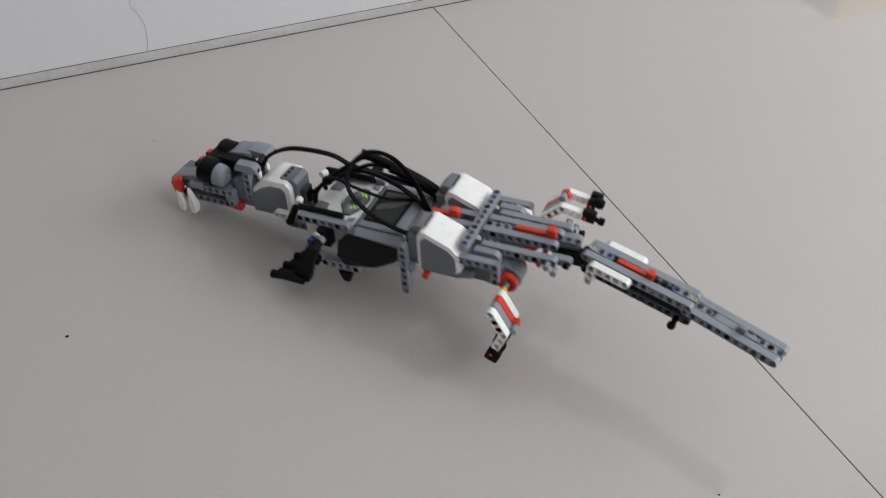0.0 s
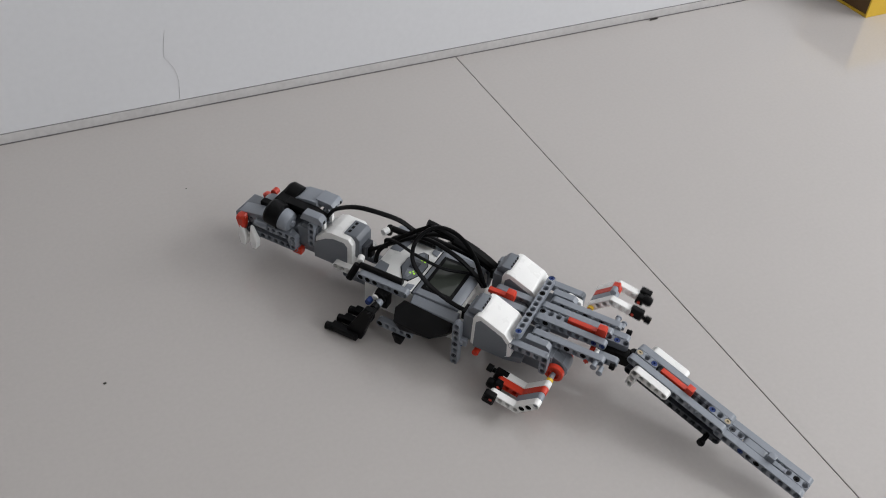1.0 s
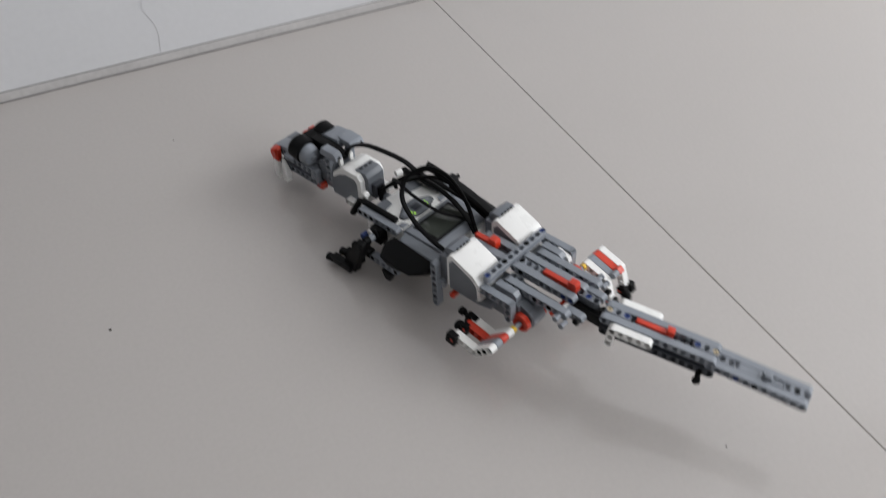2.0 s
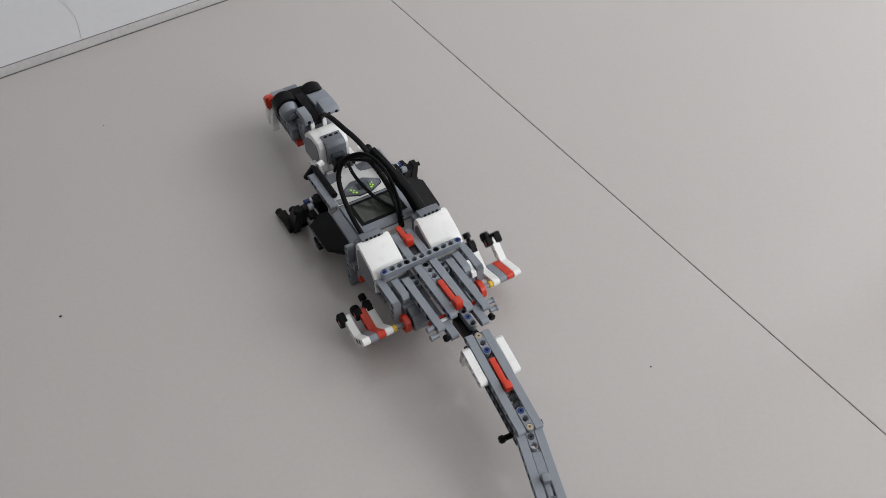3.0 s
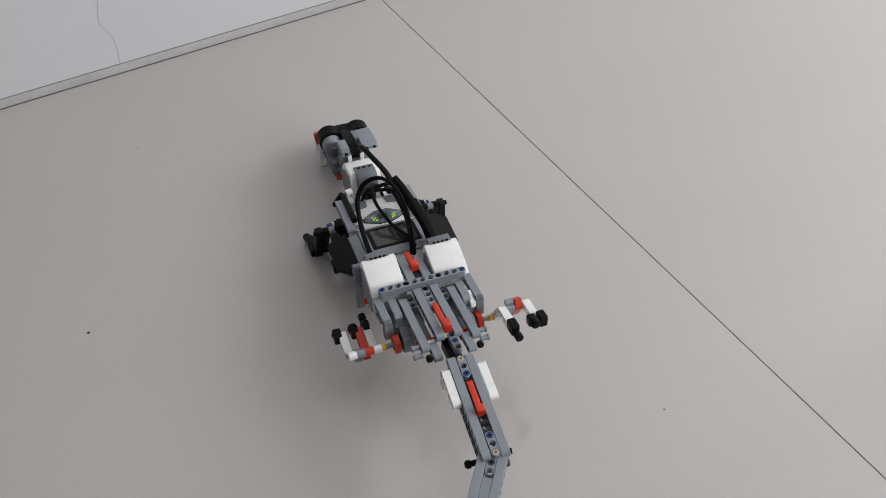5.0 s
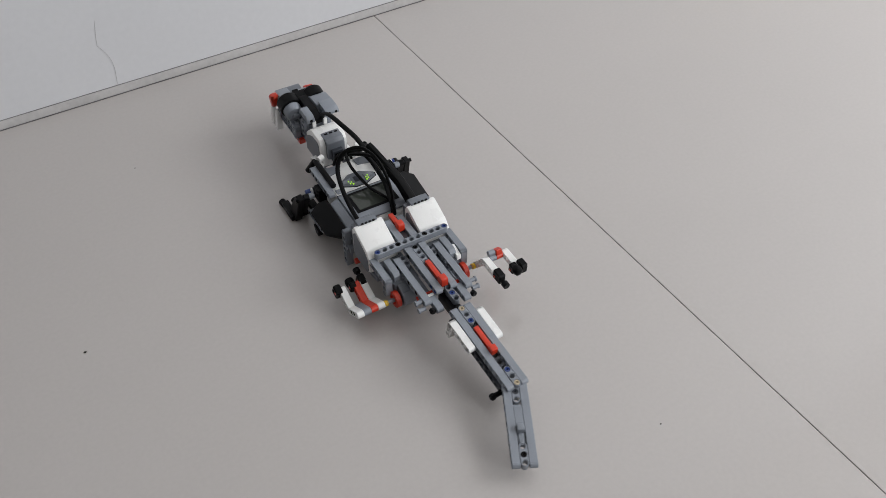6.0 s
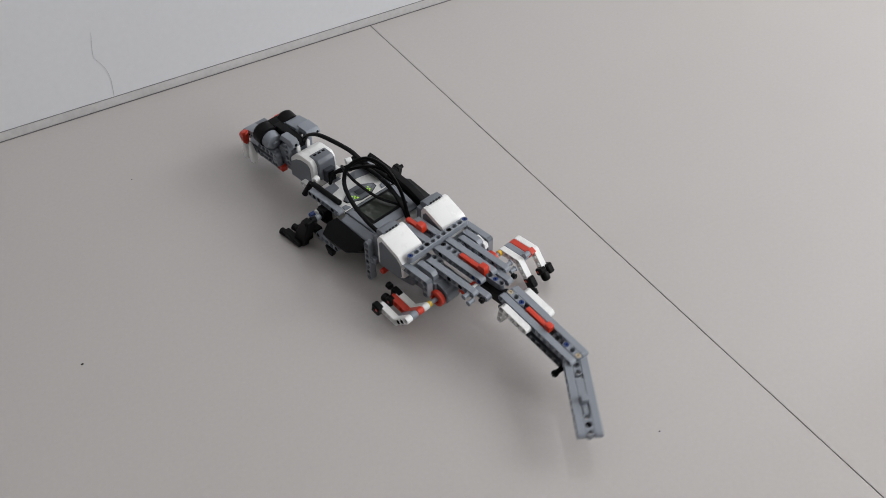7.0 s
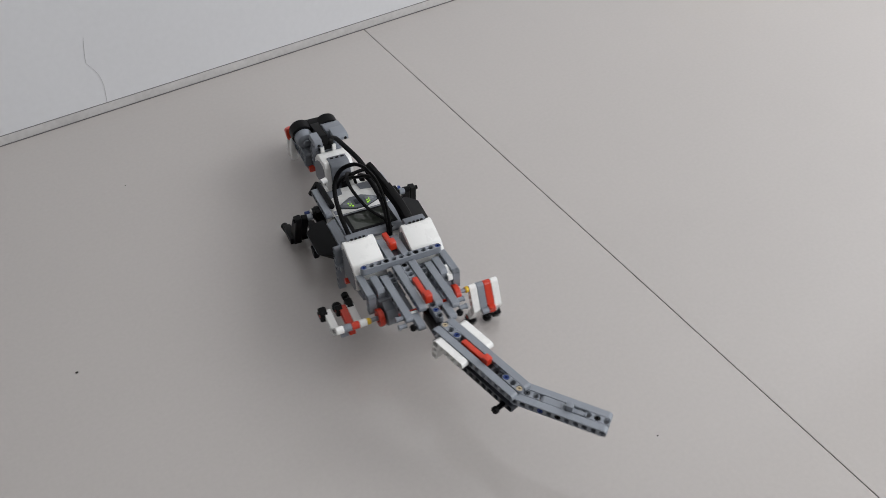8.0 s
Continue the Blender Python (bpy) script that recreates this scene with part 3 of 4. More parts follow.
def hind_leg(s):
    """Cranked leg of stacked beams; its origin is the axle, the foot points back at rest."""
    half = 26.6
    first = Vector((-math.cos(radians(half)), 0, math.sin(radians(half))))
    axle = finish("hind_leg", lathe_bm((0, s * 5.4, 0), (0, s * 11, 0), [(0, 0.3), (1.0, 0.3), (1.05, 0.42), (1.1, 0.42), (1.15, 0.3), (5.2, 0.3)], 16), GREY, True)
    leg = part("hind_leg", axle, robot, at(-5.1, 0, 4.15), "white, red and grey cranked hind leg")
    part("yellow_bush", finish("yellow_bush", rod_bm((0, s * 6.35, 0), (0, s * 6.85, 0), 0.42), YELLOW, True), leg, None, "yellow bush")
    def cranked(nm, v, mat, n1=4, n2=4, lab=""):
        m = axes((0, s * v, 0), first, (0, 1, 0))
        return part(nm, bent_mesh(n1, n2, -2 * half, mat), leg, m, lab)
    ob = cranked("thigh", 7.35, WHITE, lab="white cranked beam")
    red_v, grey_v = (8.35, 9.35) if s > 0 else (9.35, 8.35)
    if s > 0:
        cranked("thigh", red_v, RED, lab="red cranked beam")
    else:
        beam("thigh", 4, RED, leg, (0, s * red_v, 0), first, (0, 1, 0), "short red beam")
    b = beam("thigh", 4, GREY, leg, (0, s * grey_v, 0), first, (0, 1, 0), "grey beam")
    ob = cranked("thigh", 10.35, WHITE, lab="white cranked beam")
    for k in (1, 2):
        p = first * k
        pin("pin", BLACK, ob, (0, 0, 0), V).matrix_basis = ob.matrix_basis.inverted() @ axes((p.x, s * 10.35, p.z), U, (0, s, 0))
    bend = first * 3
    second = Vector((-math.cos(radians(half)), 0, -math.sin(radians(half))))
    tip = bend + second * 3
    part("knee_pin", finish("knee_pin", lathe_bm((bend.x, s * (grey_v - 0.45), bend.z + 0.75), (bend.x, s * 12, bend.z + 0.75), [(0, 0.4), (0.9, 0.4), (0.92, 0.3)], 14), GREY, True), leg, None, "light grey knee pin")
    part("knee_stop", finish("knee_stop", block_bm((bend.x - 0.45, s * red_v - 0.45, bend.z + 0.2), (bend.x + 0.45, s * red_v + 0.45, bend.z + 1.0), 0.12), RED), leg, None, "red knee stop")
    perp = Vector((-math.sin(radians(half)), 0, math.cos(radians(half))))
    for v, lo, hi, ext, knob in ((7.35, -0.55, 0.95, 1.1, 1.8), (8.8 if s > 0 else 9.75, -0.5, 0.8, 0.5, 0.0), (10.9, -0.6, 0.95, 0.9, -1.0)):
        pts = [tip + second * d + perp * h + Vector((0, s * v + w, 0)) for d in (-0.55, ext) for h in (lo, hi) for w in (-0.5, 0.5)]
        bm = hull_bm(pts, 0.16)
        c = tip + second * 0.4 + Vector((0, s * v, 0))
        if knob < 0:
            bm = rod_bm(c + perp * 0.1 - Vector((0, 0.62, 0)), c + perp * 0.1 + Vector((0, 0.62, 0)), 0.3, bm=bm)
        elif knob:
            bm = lathe_bm(c, c + second, [(0, 0.3), (knob - 0.75, 0.3), (knob - 0.7, 0.48), (knob - 0.08, 0.48), (knob, 0.4)], 16, bm)
        else:
            bm = lathe_bm(c + perp * 0.5, c + second + perp * 0.5, [(-0.3, 0.45), (0.0, 0.62), (0.55, 0.66), (0.9, 0.55), (1.0, 0.4)], 18, bm)
        foot = part("foot", finish("foot", bm, BLACK, True), leg, None, "black connector block used as foot")
        part("foot_pin", finish("foot_pin", rod_bm((tip.x + 0.1, s * v - 0.53, tip.z), (tip.x + 0.1, s * v + 0.53, tip.z), 0.24), RED, True), foot, None, "dark red cross pin")
    return leg


def neck_motor():
    core = [(23.9, 3.4), (23.9, 7.5), (24.5, 8.25), (27.0, 8.25), (27.9, 7.9), (29.4, 6.5), (29.4, 3.4)]
    motor = part("neck_motor", finish("neck_motor", prism_bm(core, -2.2, 2.1, 0.25), WHITE, True), robot, None, "white and grey neck motor")
    side = [(24.6, 3.2), (24.6, 6.9), (25.1, 7.45), (26.7, 7.4), (27.9, 6.9), (29.5, 5.7), (29.5, 3.2)]
    for v in (-2.2, 2.1):
        part("side_cover", finish("side_cover", prism_bm(side, v - 0.08, v + 0.08, 0.05), MOTOR), motor, None, "grey side cover")
    part("under_case", finish("under_case", block_bm((24.3, -2.0, 2.9), (29.0, 1.9, 3.5), 0.15), MOTOR), motor, None, "grey lower case")
    plug = part("socket_cover", finish("socket_cover", prism_bm([(23.3, 5.0), (23.3, 7.9), (23.8, 8.42), (25.6, 8.42), (25.6, 5.0)], -1.55, 1.3, 0.15), MOTOR, True), motor, None, "grey ridged socket cover")
    for k in range(3):
        part("slot", finish("slot", block_bm((24.9, -1.2 + k * 0.8, 8.3), (25.25, -0.7 + k * 0.8, 8.45), 0.02), BLACK), plug)
    part("socket", finish("socket", block_bm((22.6, -0.95, 4.6), (23.6, 0.75, 6.8), 0.12), DARK), motor, None, "dark cable socket")
    part("socket_hole", finish("socket_hole", block_bm((22.5, -0.6, 5.1), (22.68, 0.4, 6.4), 0.03), BLACK), motor, None, "black socket opening")
    part("cable_plug", finish("cable_plug", block_bm((22.1, -0.6, 5.0), (22.8, 0.4, 6.2), 0.1), BLACK), motor, None, "black cable plug")
    for s in (1, -1):
        beam("neck_beam", 3, WHITE, robot, (25.8, s * 2.6 - 0.05, 3.9), BACK, V, "white three-hole beam")
        beam("neck_side_beam", 5, MOTOR, robot, (24.6, s * 2.0, 2.6), BACK, V)


def head():
    # fixed skull
    bm = block_bm((29.3, -1.7, 3.2), (31.6, 1.7, 7.5), 0.12)
    bm = block_bm((31.4, -1.65, 3.5), (35.6, 1.65, 6.5), 0.15, bm)
    bm = block_bm((29.5, -1.9, 4.0), (32.3, 1.9, 7.1), 0.35, bm)
    skull = part("skull", finish("skull", bm, MOTOR), robot, None, "grey and black head with band-like eyes")
    for s in (1, -1):
        part("cheek_beam", finish("cheek_beam", beam_bm(4, None, axes((29.9, s * 1.75, 8.15), (0.02, 0, -1), V)), GREY), skull)
        part("jaw_hinge", finish("jaw_hinge", rod_bm((32.6, s * 1.6, 4.6), (32.6, s * 2.9, 4.6), 0.55), GREY, True), skull)
    part("bracket", finish("bracket", prism_bm([(28.4, 8.5), (28.4, 9.15), (28.9, 9.6), (31.2, 9.6), (31.6, 8.7), (31.6, 8.5)], 0.8, 2.0, 0.1), GREY, True), skull, None, "light grey bracket")
    part("crest", finish("crest", prism_bm([(28.6, 8.75), (28.6, 9.2), (29.1, 9.6), (31.3, 9.7), (31.3, 8.75)], -3.3, -1.1, 0.12), GREY, True), skull, None, "light grey crest plate")
    for v in (-2.8, -1.7):
        part("crest_hole", finish("crest_hole", rod_bm((28.8, v, 9.0), (28.55, v, 9.0), 0.24), BLACK), skull, None, "black pin hole")
    for v in (1.4, ):
        part("bracket_hole", finish("bracket_hole", rod_bm((28.6, v, 8.85), (28.35, v, 8.85), 0.27), BLACK), skull, None, "black pin hole")
    part("crest_plate", finish("crest_plate", prism_bm([(30.9, 7.9), (30.9, 9.5), (33.6, 9.2), (34.6, 8.7), (34.6, 7.6)], -3.4, -0.65, 0.15), GREY, True), skull)
    part("strap", finish("strap", prism_bm([(28.9, 7.6), (28.9, 8.45), (30.6, 9.05), (34.8, 9.0), (34.8, 7.9)], -0.6, 0.75, 0.12), BLACK, True), skull, None, "black centre strap")
    for v in (0.9, -0.9):
        part("white_peg", finish("white_peg", block_bm((28.55, v - 0.28, 7.3), (28.95, v + 0.28, 8.4), 0.06), WHITE), skull, None, "white peg")
    for v in (2.2, -1.95):
        part("eye_dome", finish("eye_dome", lathe_bm((32.4, v, 7.3), (36, v, 7.9), [(0, 0.42), (0.3, 0.46), (0.33, 0.85), (0.5, 1.2), (0.8, 1.36), (1.3, 1.42), (2.1, 1.44)], 24), GREY, True), skull, None, "grey eye dome")
        part("eye_band", finish("eye_band", lathe_bm((34.1, v, 7.7), (38.2, v, 8.4), [(0, 1.42), (0.1, 1.7), (1.8, 1.7), (2.1, 1.48), (2.15, 1.05), (2.0, 0.85)], 24), BLACK, True), skull, None, "black eye band")
    part("eye_bridge", finish("eye_bridge", prism_bm([(34.1, 6.5), (34.2, 8.85), (36.2, 9.1), (36.5, 6.8)], -1.6, 1.9, 0.15), BLACK, True), skull, None, "black bridge between the eyes")
    # lower jaw with white fangs
    for s in (1, -1):
        b = beam("jaw_beam", 8, MOTOR, skull, (32.2, s * 2.2, 3.5), U, V)
        part("cheek_plate", finish("cheek_plate", beam_bm(5, None, axes((32.3, s * 2.4, 5.3), U, V)), GREY), skull)
        part("jaw_post", finish("jaw_post", beam_bm(2, None, axes((32.3, s * 2.47, 4.9), (0.05, 0, -1), V)), GREY), skull)
        part("jaw_stub", finish("jaw_stub", block_bm((31.3, s * 2.1 - 0.5, 2.75), (32.6, s * 2.1 + 0.5, 3.7), 0.15), RED), skull, None, "red stub under the jaw")
        for u in (39.8, 38.1):
            fang = hull_bm([(u + du, s * 3.2 + dv, z) for z, w in ((1.5, 0.36), (2.7, 0.56)) for du in (-w, w) for dv in (-0.5, 0.5)]
                           + [(u + 0.2, s * 3.2 - 0.2, 5.2), (u + 0.5, s * 3.2 + 0.2, 5.2)], 0.1)
            fang = part("fang", finish("fang", fang, WHITE), skull, None, "white pointed fang")
    part("chin", finish("chin", block_bm((37.4, -2.6, 3.0), (40.2, 2.6, 3.8), 0.12), DARK), skull)


def upper_jaw():
    """Snout that tips up about the hinge at the head."""
    o = Vector((32.8, 0, 4.5))
    bm = block_bm((0.8, -1.0, 0.2), (5.6, 1.0, 1.5), 0.12)
    jaw = part("upper_jaw", finish("upper_jaw", bm, DARK), robot, at(*o), "grey upper jaw with red fang holders")
    for s in (1, -1):
        part("snout_beam", finish("snout_beam", beam_bm(7, None, axes((0.3, s * 1.9, 0.9), U, (0, 1, 0))), GREY), jaw)
        part("fang_holder", finish("fang_holder", hull_bm([(6.7, s * 2.3, 1.6 + 0.25 * s), (8.1, s * 2.3, 1.4 + 0.25 * s), (6.5, s * 3.6, 1.3 + 0.25 * s), (8.1, s * 3.6, 1.0 + 0.25 * s), (6.7, s * 2.5, -0.7), (7.8, s * 2.5, -0.9), (6.9, s * 3.4, -0.7), (7.7, s * 3.4, -0.9)], 0.25), RED, True), jaw, None, "red fang holder")
        part("nose_pin", finish("nose_pin", rod_bm((6.9, s * 1.0, 0.7), (6.9, s * 2.2, 0.7), 0.42), BLACK, True), jaw, None, "black nose pin")
    top = [(3.3, 1.3), (3.3, 2.15), (6.0, 2.05), (6.8, 1.6), (6.8, 1.1)]
    part("snout_block", finish("snout_block", prism_bm(top, -2.3, -0.75, 0.12), GREY, True), jaw)
    part("snout_groove", finish("snout_groove", block_bm((3.3, -0.75, 1.3), (6.3, 0.25, 2.35), 0.12), BLACK), jaw, None, "black snout block")
    plate = [(3.2, 1.2), (3.2, 2.1), (4.8, 2.05), (8.3, 1.35), (8.3, 0.9)]
    part("snout_plate", finish("snout_plate", prism_bm(plate, 0.25, 2.3, 0.12), GREY, True), jaw, None, "light grey sloping snout plate")
    part("nose_block", finish("nose_block", block_bm((6.3, -2.1, -0.2), (9.0, 2.1, 0.8), 0.16), MOTOR, True), jaw, None, "dark grey nose block")
    part("snout_rod", finish("snout_rod", rod_bm((3.4, 2.75, 1.0), (5.4, 2.75, 1.0), 0.45), GREY, True), jaw)
    part("red_stub", finish("red_stub", rod_bm((6.0, -2.3, 2.0), (6.0, -3.2, 2.0), 0.48), RED, True), jaw, None, "red stub")
    return jaw


def tail_root():
    """First tail piece; its origin is the joint behind the deck."""
    tilt = Vector((-math.cos(radians(8)), 0, -math.sin(radians(8))))
    up = Vector((-math.sin(radians(8)), 0, math.cos(radians(8))))
    tail = part("tail_root", finish("tail_root", beam_bm(13, None, axes(tilt * 0.4 + Vector((0, 1.0, 0.55)), tilt, V)), GREY), robot, at(-12.5, 0.1, 6.6), "grey tail piece with white and red parts")
    def spot(d, v, h):
        return tilt * d + Vector((0, v, 0)) + up * h
    part("tail_beam", finish("tail_beam", beam_bm(13, None, axes(spot(0.4, -1.0, 0.55), tilt, V)), GREY), tail)
    for d0 in (0.5, 10.4):
        part("hole_link", finish("hole_link", beam_bm(3, None, axes(spot(d0, 0, 0.6), tilt, up)), GREY), tail)
    part("tail_core", finish("tail_core", beam_bm(8, None, axes(spot(2.9, 0, 0.1), tilt, up)), DARK), tail)
    for d, mat in ((0.5, TAN), (2.5, BLUE), (10.4, BLUE), (12.4, TAN)):
        part("pin", pin_mesh(mat), tail, axes(spot(d, 0, 0.62), tilt, up))
    for v in (1.0, -1.0):
        part("lower_beam", finish("lower_beam", beam_bm(13, None, axes(spot(0.6, v * 0.98, -1.15), tilt, V)), DARK), tail, None, "dark grey lower tail beam")
        sgn = 1 if v > 0 else -1
        wb = bent_mesh(5, 3, -90, WHITE)
        part("white_beam", wb, tail, axes(spot(5.6, sgn * 2.02, 0.45), -tilt, (0, -1, 0)), "white cranked side beam")
    rp = block_bm((-0.34, -0.34, -0.25), (3.3, 0.34, 0.3), 0.09)
    rp = block_bm((3.0, -0.44, -0.25), (3.9, 0.44, 0.85), 0.14, rp)
    stop = part("stop_pin", finish("stop_pin", rp, RED, True), tail, axes(spot(3.9, 0, 0.85), tilt, up), "red pin with square stop")
    part("axle_end", finish("axle_end", cross_bm(spot(11.6, 1.2, -1.5), spot(11.6, 2.9, -1.5), 0.3, rod_bm(spot(11.6, 2.3, -1.5), spot(11.6, 2.8, -1.5), 0.45)), BLACK), tail, None, "black axle end")
    part("axle_end", finish("axle_end", cross_bm(spot(12.0, -1.2, -0.2), spot(12.0, -1.9, -0.2), 0.3), BLACK), tail, None, "black axle end")
    return tail


def tail_end():
    """Second tail piece, from the rear joint to the tip."""
    tilt = Vector((-math.cos(radians(6)), 0, -math.sin(radians(6))))
    up = Vector((-math.sin(radians(6)), 0, math.cos(radians(6))))
    tail = part("tail_end", finish("tail_end", beam_bm(11, None, axes(tilt * 0.3 + Vector((0, 1.0, 0)), tilt, V)), GREY), robot, at(-24.6, 0.1, 5.0), "light grey flat tail end")
    def spot(d, v, h):
        return tilt * d + Vector((0, v, 0)) + up * h
    part("tail_beam", finish("tail_beam", beam_bm(11, None, axes(spot(0.3, -1.0, 0), tilt, V)), GREY), tail)
    for d0, n in ((0.3, 3), (8.3, 3)):
        part("hole_link", finish("hole_link", beam_bm(n, None, axes(spot(d0, 0, -0.03), tilt, up)), GREY), tail)
    part("filler_beam", finish("filler_beam", beam_bm(3, None, axes(spot(3.32, 0, -0.02), tilt, V), 0.5), GREY), tail)
    part("slot_floor", finish("slot_floor", beam_bm(2, None, axes(spot(6.3, 0, -0.3), tilt, V)), GREY), tail)
    part("tip_stop", finish("tip_stop", block_bm((-0.4, -0.42, -0.3), (0.5, 0.42, 1.0), 0.14, block_bm((0.3, -0.3, -0.25), (2.0, 0.3, 0.25), 0.08)), GREY, True), tail, axes(spot(6.1, 0, 0.12), tilt, up), "light grey stop pin")
    for v in (1.0,):
        for d, mat in ((1.3, DARK), (9.3, BLACK)):
            part("pin", pin_mesh(mat), tail, axes(spot(d, 0, -0.02), tilt, up))
        for k in (3, 5):
            part("pin", pin_mesh(BLUE if k == 3 else BLACK), tail, axes(spot(0.3 + k, 1.0, 0), tilt, (0, 1, 0)))
    return tail


def cables():
    runs = (
        # from the head along the far side
        ([(29.2, -0.5, 8.0), (27.8, -0.4, 10.0), (24.8, -0.2, 11.8), (21.8, -0.6, 12.0), (19.2, -1.5, 11.2), (17.4, -2.3, 9.7), (14.5, -3.2, 8.7), (10.8, -3.7, 7.9), (8.2, -3.7, 7.2), (7.2, -3.8, 6.7)], 0.42, 0.24),
        # high loop over the brick
        ([(7.0, 3.9, 6.6), (9.6, 4.0, 7.3), (12.6, 3.9, 8.7), (14.7, 3.5, 10.8), (14.9, 2.3, 13.0), (13.5, 0.3, 14.1), (11.2, -1.1, 12.9), (9.0, -1.6, 10.0), (7.6, -1.4, 7.2), (7.0, -1.2, 6.2)], 0.34, 0.2),
        ([(21.0, -1.4, 6.0), (20.6, -0.8, 8.0), (18.4, 0.6, 9.6), (15.4, 1.0, 9.2), (12.2, 0.0, 7.8), (9.6, -1.4, 7.2), (8.0, -1.8, 6.8)], 0.28, 0.18),
        ([(21.0, -2.4, 6.2), (19.8, -1.8, 8.0), (17.2, -1.8, 9.3), (14.6, -1.9, 9.5), (11.4, -2.0, 8.5), (8.6, -1.6, 7.2), (7.2, -1.2, 6.2)], 0.44, 0.24),
        # from the neck motor into the folded bundle
        ([(22.4, 0.2, 6.0), (21.0, 0.0, 7.2), (18.8, -0.9, 8.5), (16.6, -1.6, 9.8), (14.4, -2.2, 10.6), (12.0, -3.0, 9.9), (9.6, -3.8, 8.4), (7.2, -4.1, 6.8)], 0.32, 0.24),
        ([(20.8, 1.6, 6.0), (20.6, 0.8, 7.6), (18.6, -0.6, 9.4), (16.2, -1.5, 11.2), (15.0, -1.9, 11.6), (13.2, -2.6, 10.6), (10.6, -3.4, 9.2), (7.2, -3.6, 6.8)], 0.3, 0.22),
        ([(15.6, -1.8, 12.3), (14.6, -2.2, 11.8), (12.4, -3.0, 10.5), (10.0, -3.7, 8.9), (7.2, -4.2, 6.9)], 0.5, 0.42),
        ([(12.6, -3.0, 10.2), (11.6, -3.3, 9.7), (10.0, -3.8, 8.7), (8.4, -4.1, 7.7), (7.2, -4.3, 6.8)], 0.85, 0.65),
    )
    for path, w, t in runs:
        part("cable", ribbon_mesh("cable", path, w, t, CABLE), robot, None, "black flat cable")


rear_deck()
deck_details()
for s in (1, -1):
    large_motor(s)
controller_brick()
for s in (1, -1):
    front_leg(s)
legs = {s: hind_leg(s) for s in (1, -1)}
neck_motor()
head()
jaw = upper_jaw()
tail1, tail2 = tail_root(), tail_end()
cables()


def motions():
    walk(robot, [
        (0, pose(-0.1972, -0.5290, 0.0304, 1.55, 6.30, 131.40)),
        (0.2, pose(-0.1737, -0.5187, -0.0093, -0.87, -2.53, 140.95)),
        (0.5, pose(-0.1826, -0.5352, 0.0268, -0.40, 5.90, 135.10)),
        (0.8, pose(-0.1787, -0.5437, -0.0034, -0.25, -0.93, 126.12)),
        (1, pose(-0.1814, -0.5432, -0.0025, -0.55, -1.62, 127.63)),
        (1.2, pose(-0.1928, -0.5627, 0.0190, -0.71, 4.50, 123.60)),
        (1.5, pose(-0.1987, -0.5725, -0.0113, -1.74, -3.09, 112.62)),
        (1.7, pose(-0.2024, -0.5830, -0.0017, -0.33, -0.47, 111.27)),
        (2, pose(-0.2079, -0.5866, 0.0162, -0.79, 3.50, 109.95)),
        (2.2, pose(-0.2250, -0.5997, 0.0036, -0.75, 0.99, 101.15)),
        (3.3, pose(-0.2551, -0.6144, -0.0011, 0.55, -0.30, 86.68)),
        (3.5, pose(-0.2548, -0.6103, 0.0009, -0.33, 0.25, 86.79)),
        (3.7, pose(-0.2810, -0.6248, 0.0260, 0.06, 6.20, 78.73)),
        (3.9, pose(-0.2913, -0.6252, 0.0028, 0.22, 0.76, 73.48)),
        (4, pose(-0.2851, -0.6192, 0.0038, -0.17, 1.03, 74.60)),
        (4.5, pose(-0.2855, -0.6189, 0.0008, -0.29, 0.22, 74.56)),
        (4.7, pose(-0.2824, -0.6273, 0.0249, 1.06, 6.00, 77.09)),
        (5.8, pose(-0.2419, -0.5344, 0.0163, -2.78, 4.46, 81.43)),
        (6, pose(-0.2268, -0.5122, -0.0063, -0.20, -1.73, 88.87)),
        (6.3, pose(-0.2294, -0.5161, -0.0007, 0.55, -0.20, 88.31)),
        (6.5, pose(-0.2255, -0.5148, 0.0066, 0.04, 1.31, 88.86)),
        (6.6, pose(-0.2237, -0.5229, 0.0246, 1.47, 5.90, 91.14)),
        (6.8, pose(-0.1935, -0.5216, -0.0074, -0.21, -2.01, 101.69)),
        (7, pose(-0.1953, -0.5230, 0.0006, -0.09, 0.16, 102.86)),
        (7.2, pose(-0.2170, -0.5396, 0.0219, -0.13, 5.30, 95.68)),
        (7.4, pose(-0.2260, -0.5391, -0.0038, 0.61, -1.04, 89.53)),
        (7.5, pose(-0.2238, -0.5365, -0.0024, 0.04, -0.66, 89.92)),
        (7.6, pose(-0.2263, -0.5396, -0.0012, 1.01, -0.32, 89.84)),
        (7.8, pose(-0.2273, -0.5411, 0.0042, 0.80, 1.14, 89.41)),
        (8, pose(-0.2476, -0.5475, 0.0216, 0.91, 5.20, 82.14)),
    ])
    left = [(0, 87), (0.1, 125), (0.2, 162), (0.3, 164), (1, 164), (2.2, 164), (3.3, 164), (3.7, 172), (3.9, 186), (4.1, 198), (4.2, 206), (4.3, 240), (4.4, 305), (4.5, 364),
            (4.6, 380), (4.7, 405), (4.8, 470), (4.9, 524), (5.1, 524), (5.3, 470), (5.45, 400), (5.6, 320), (5.7, 255), (5.8, 205), (5.9, 186), (6, 173), (6.1, 178), (6.2, 205), (6.3, 288), (6.4, 372), (6.5, 384),
            (6.6, 408), (6.7, 460), (6.8, 524), (7, 524), (8, 524)]
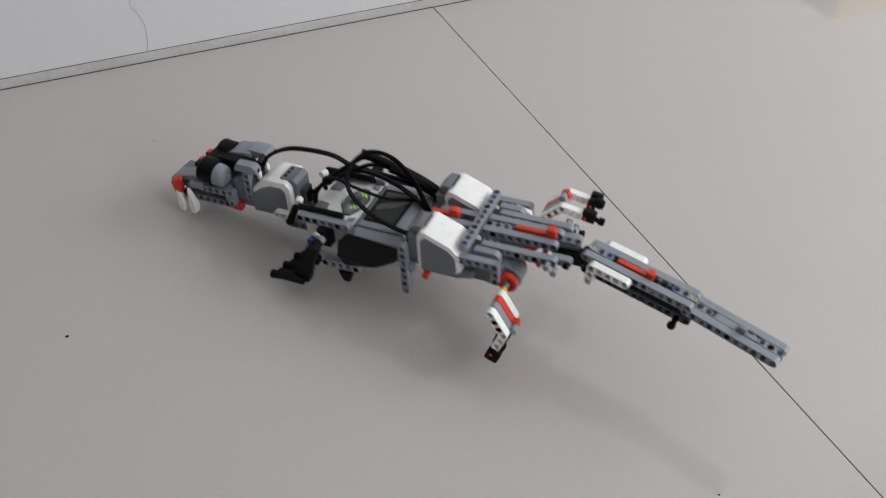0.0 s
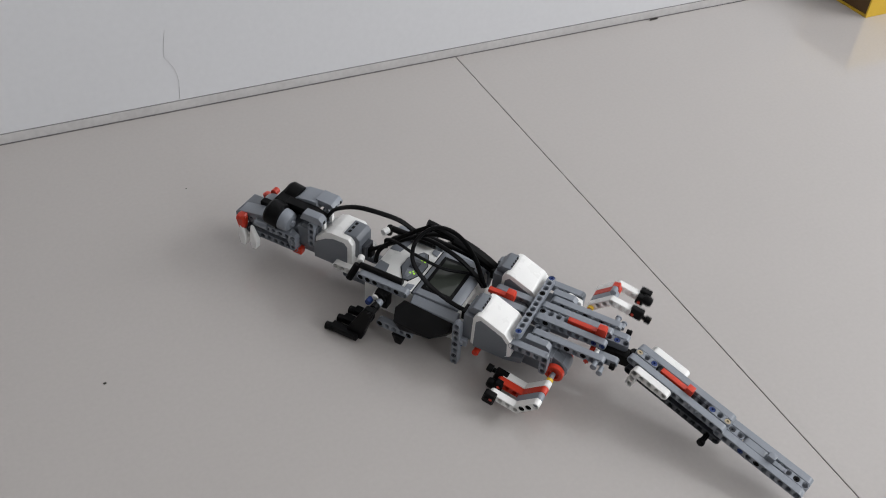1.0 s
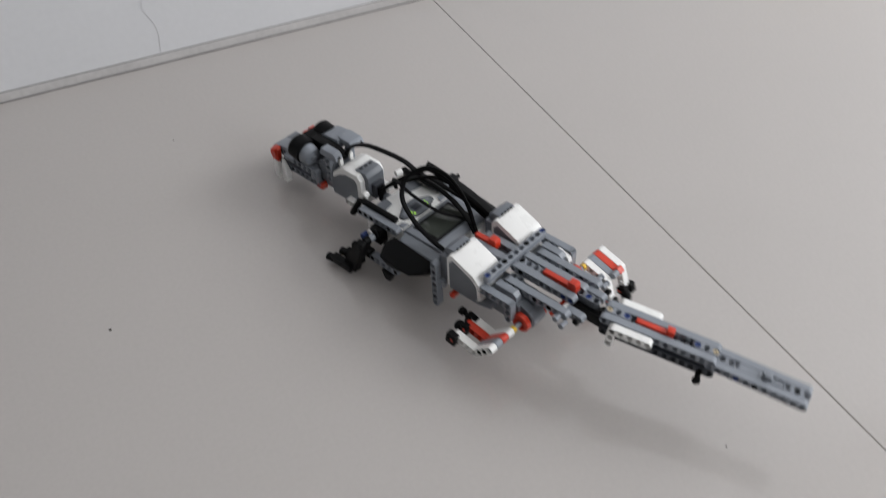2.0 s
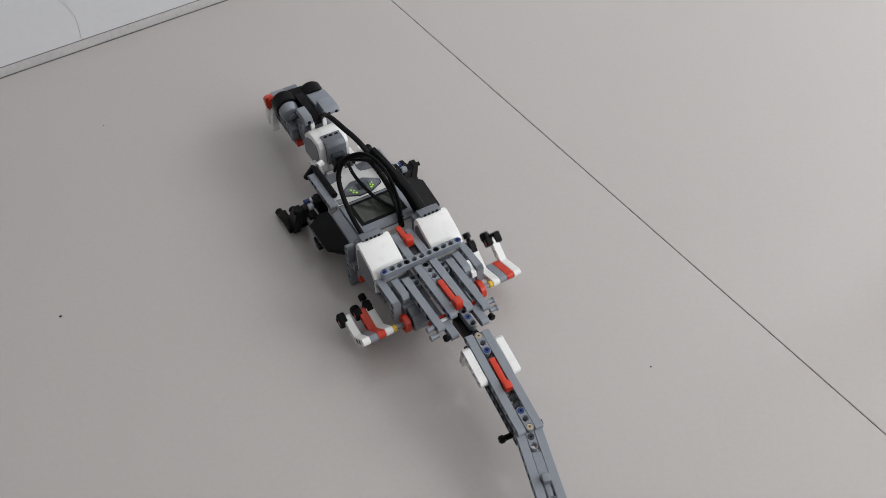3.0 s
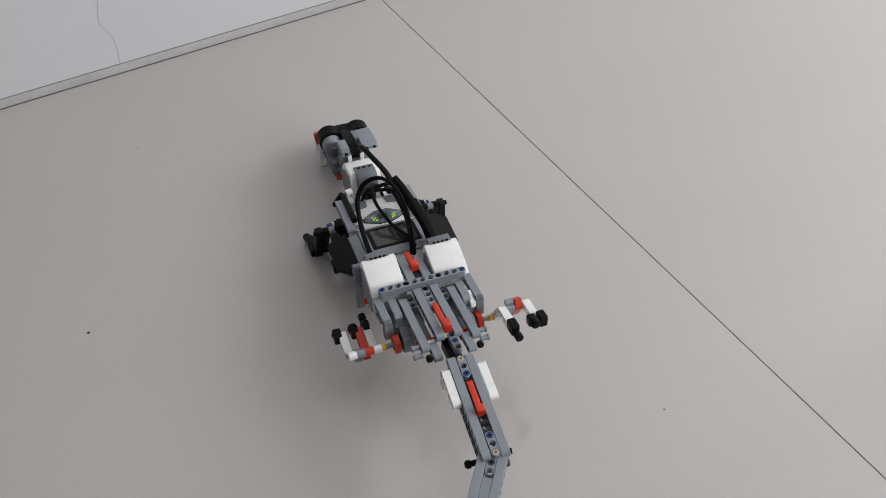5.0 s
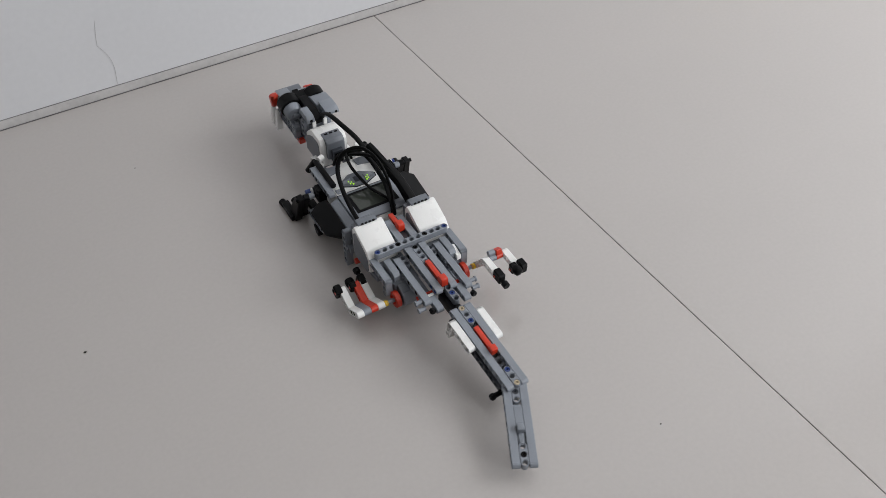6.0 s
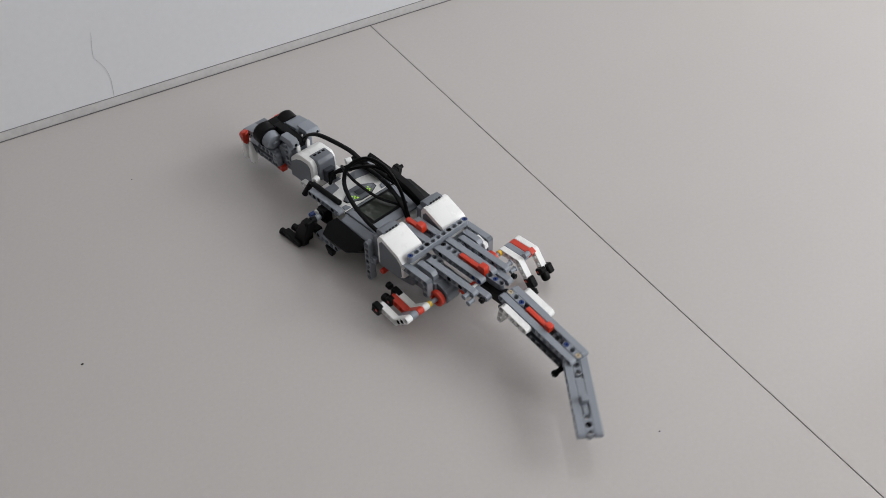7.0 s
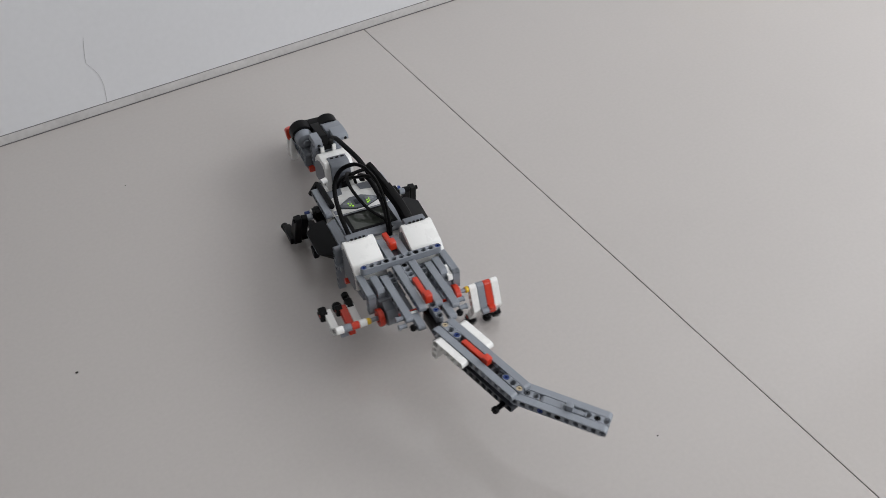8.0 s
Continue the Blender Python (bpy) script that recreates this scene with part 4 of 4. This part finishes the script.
    right = [(0, -16), (0.2, 2), (0.4, 45), (0.5, 72), (0.6, 110), (0.7, 185), (0.8, 255), (0.9, 318), (1, 344), (1.1, 372), (1.2, 400), (1.3, 430), (1.4, 470), (1.5, 562), (1.6, 625), (1.7, 680), (1.8, 704),
             (1.9, 735), (2, 765), (2.1, 820), (2.2, 890), (2.3, 960), (2.4, 1030), (2.6, 1080), (2.75, 1110), (2.85, 1160), (2.95, 1230), (3.05, 1310), (3.15, 1385), (3.25, 1418), (3.3, 1422), (3.4, 1440), (3.5, 1470),
             (3.6, 1500), (3.7, 1545), (3.8, 1605), (3.9, 1655), (4, 1735), (4.1, 1775), (4.4, 1772), (4.7, 1772), (5.1, 1772), (5.25, 1750), (5.4, 1680), (5.55, 1610), (5.7, 1550), (5.8, 1508), (5.9, 1460), (6, 1414), (6.1, 1415),
             (6.8, 1416), (6.9, 1438), (7, 1465), (7.1, 1490), (7.2, 1530), (7.3, 1600), (7.4, 1672), (7.5, 1736), (7.6, 1784), (7.7, 1808), (7.8, 1830), (7.9, 1860), (8, 1895)]
    for s, rows in ((1, left), (-1, right)):
        walk(legs[s], [(t, at(-5.1, 0, 4.15, 0, -a, 0)) for t, a in rows])
    walk(jaw, [(t, at(32.8, 0, 4.5, 0, -a, 0)) for t, a in ((0, 0), (3.3, 0), (5.8, 0), (5.9, 2), (6, 6), (6.1, 18), (6.2, 32), (6.5, 34), (6.6, 20), (6.7, 6), (6.8, 0), (8, 0))])
    swing = [(0, 12, 19), (0.06, 13, 21), (0.2, 27, 54), (0.4, 1, 36), (0.5, -1, 14), (0.6, 2, -14), (0.8, 11, -15), (1, 15, 16), (1.2, 1, -2), (1.4, -14, -45), (1.5, -3, -50), (1.8, 7, -2), (2, -17, -13), (2.2, -23, -55),
             (2.5, -4, -10), (2.8, 6, 26), (3.1, 2, 4), (3.3, -5, -17), (3.5, -5, 4), (3.7, -23, -33), (3.85, -8, -10), (4, -6, 2), (4.5, -6, 4), (4.7, -5, 14), (5, 4, 34), (5.4, -12, 0), (5.8, -29, -29),
             (5.9, -14, 2), (6, -2.6, 26), (6.2, 4, 19), (6.4, 3, 19), (6.5, -8, 19), (6.6, -2, 25), (6.8, 13, 48), (7, 4, 40), (7.2, -15, 0), (7.4, -1, -25), (7.5, 3, -14), (7.6, 4, 0), (7.8, 1, 4), (7.9, -9, -20), (8, -19, -43)]
    walk(tail1, [(t, at(-12.5, 0.1, 6.6, 0, 0, -a)) for t, a, b in swing])
    reach = 12.0 * math.cos(radians(8))
    walk(tail2, [(t, at(-12.5 - reach * math.cos(radians(a)), 0.1 + reach * math.sin(radians(a)), 5.0, 0, 0, -b)) for t, a, b in swing])


motions()
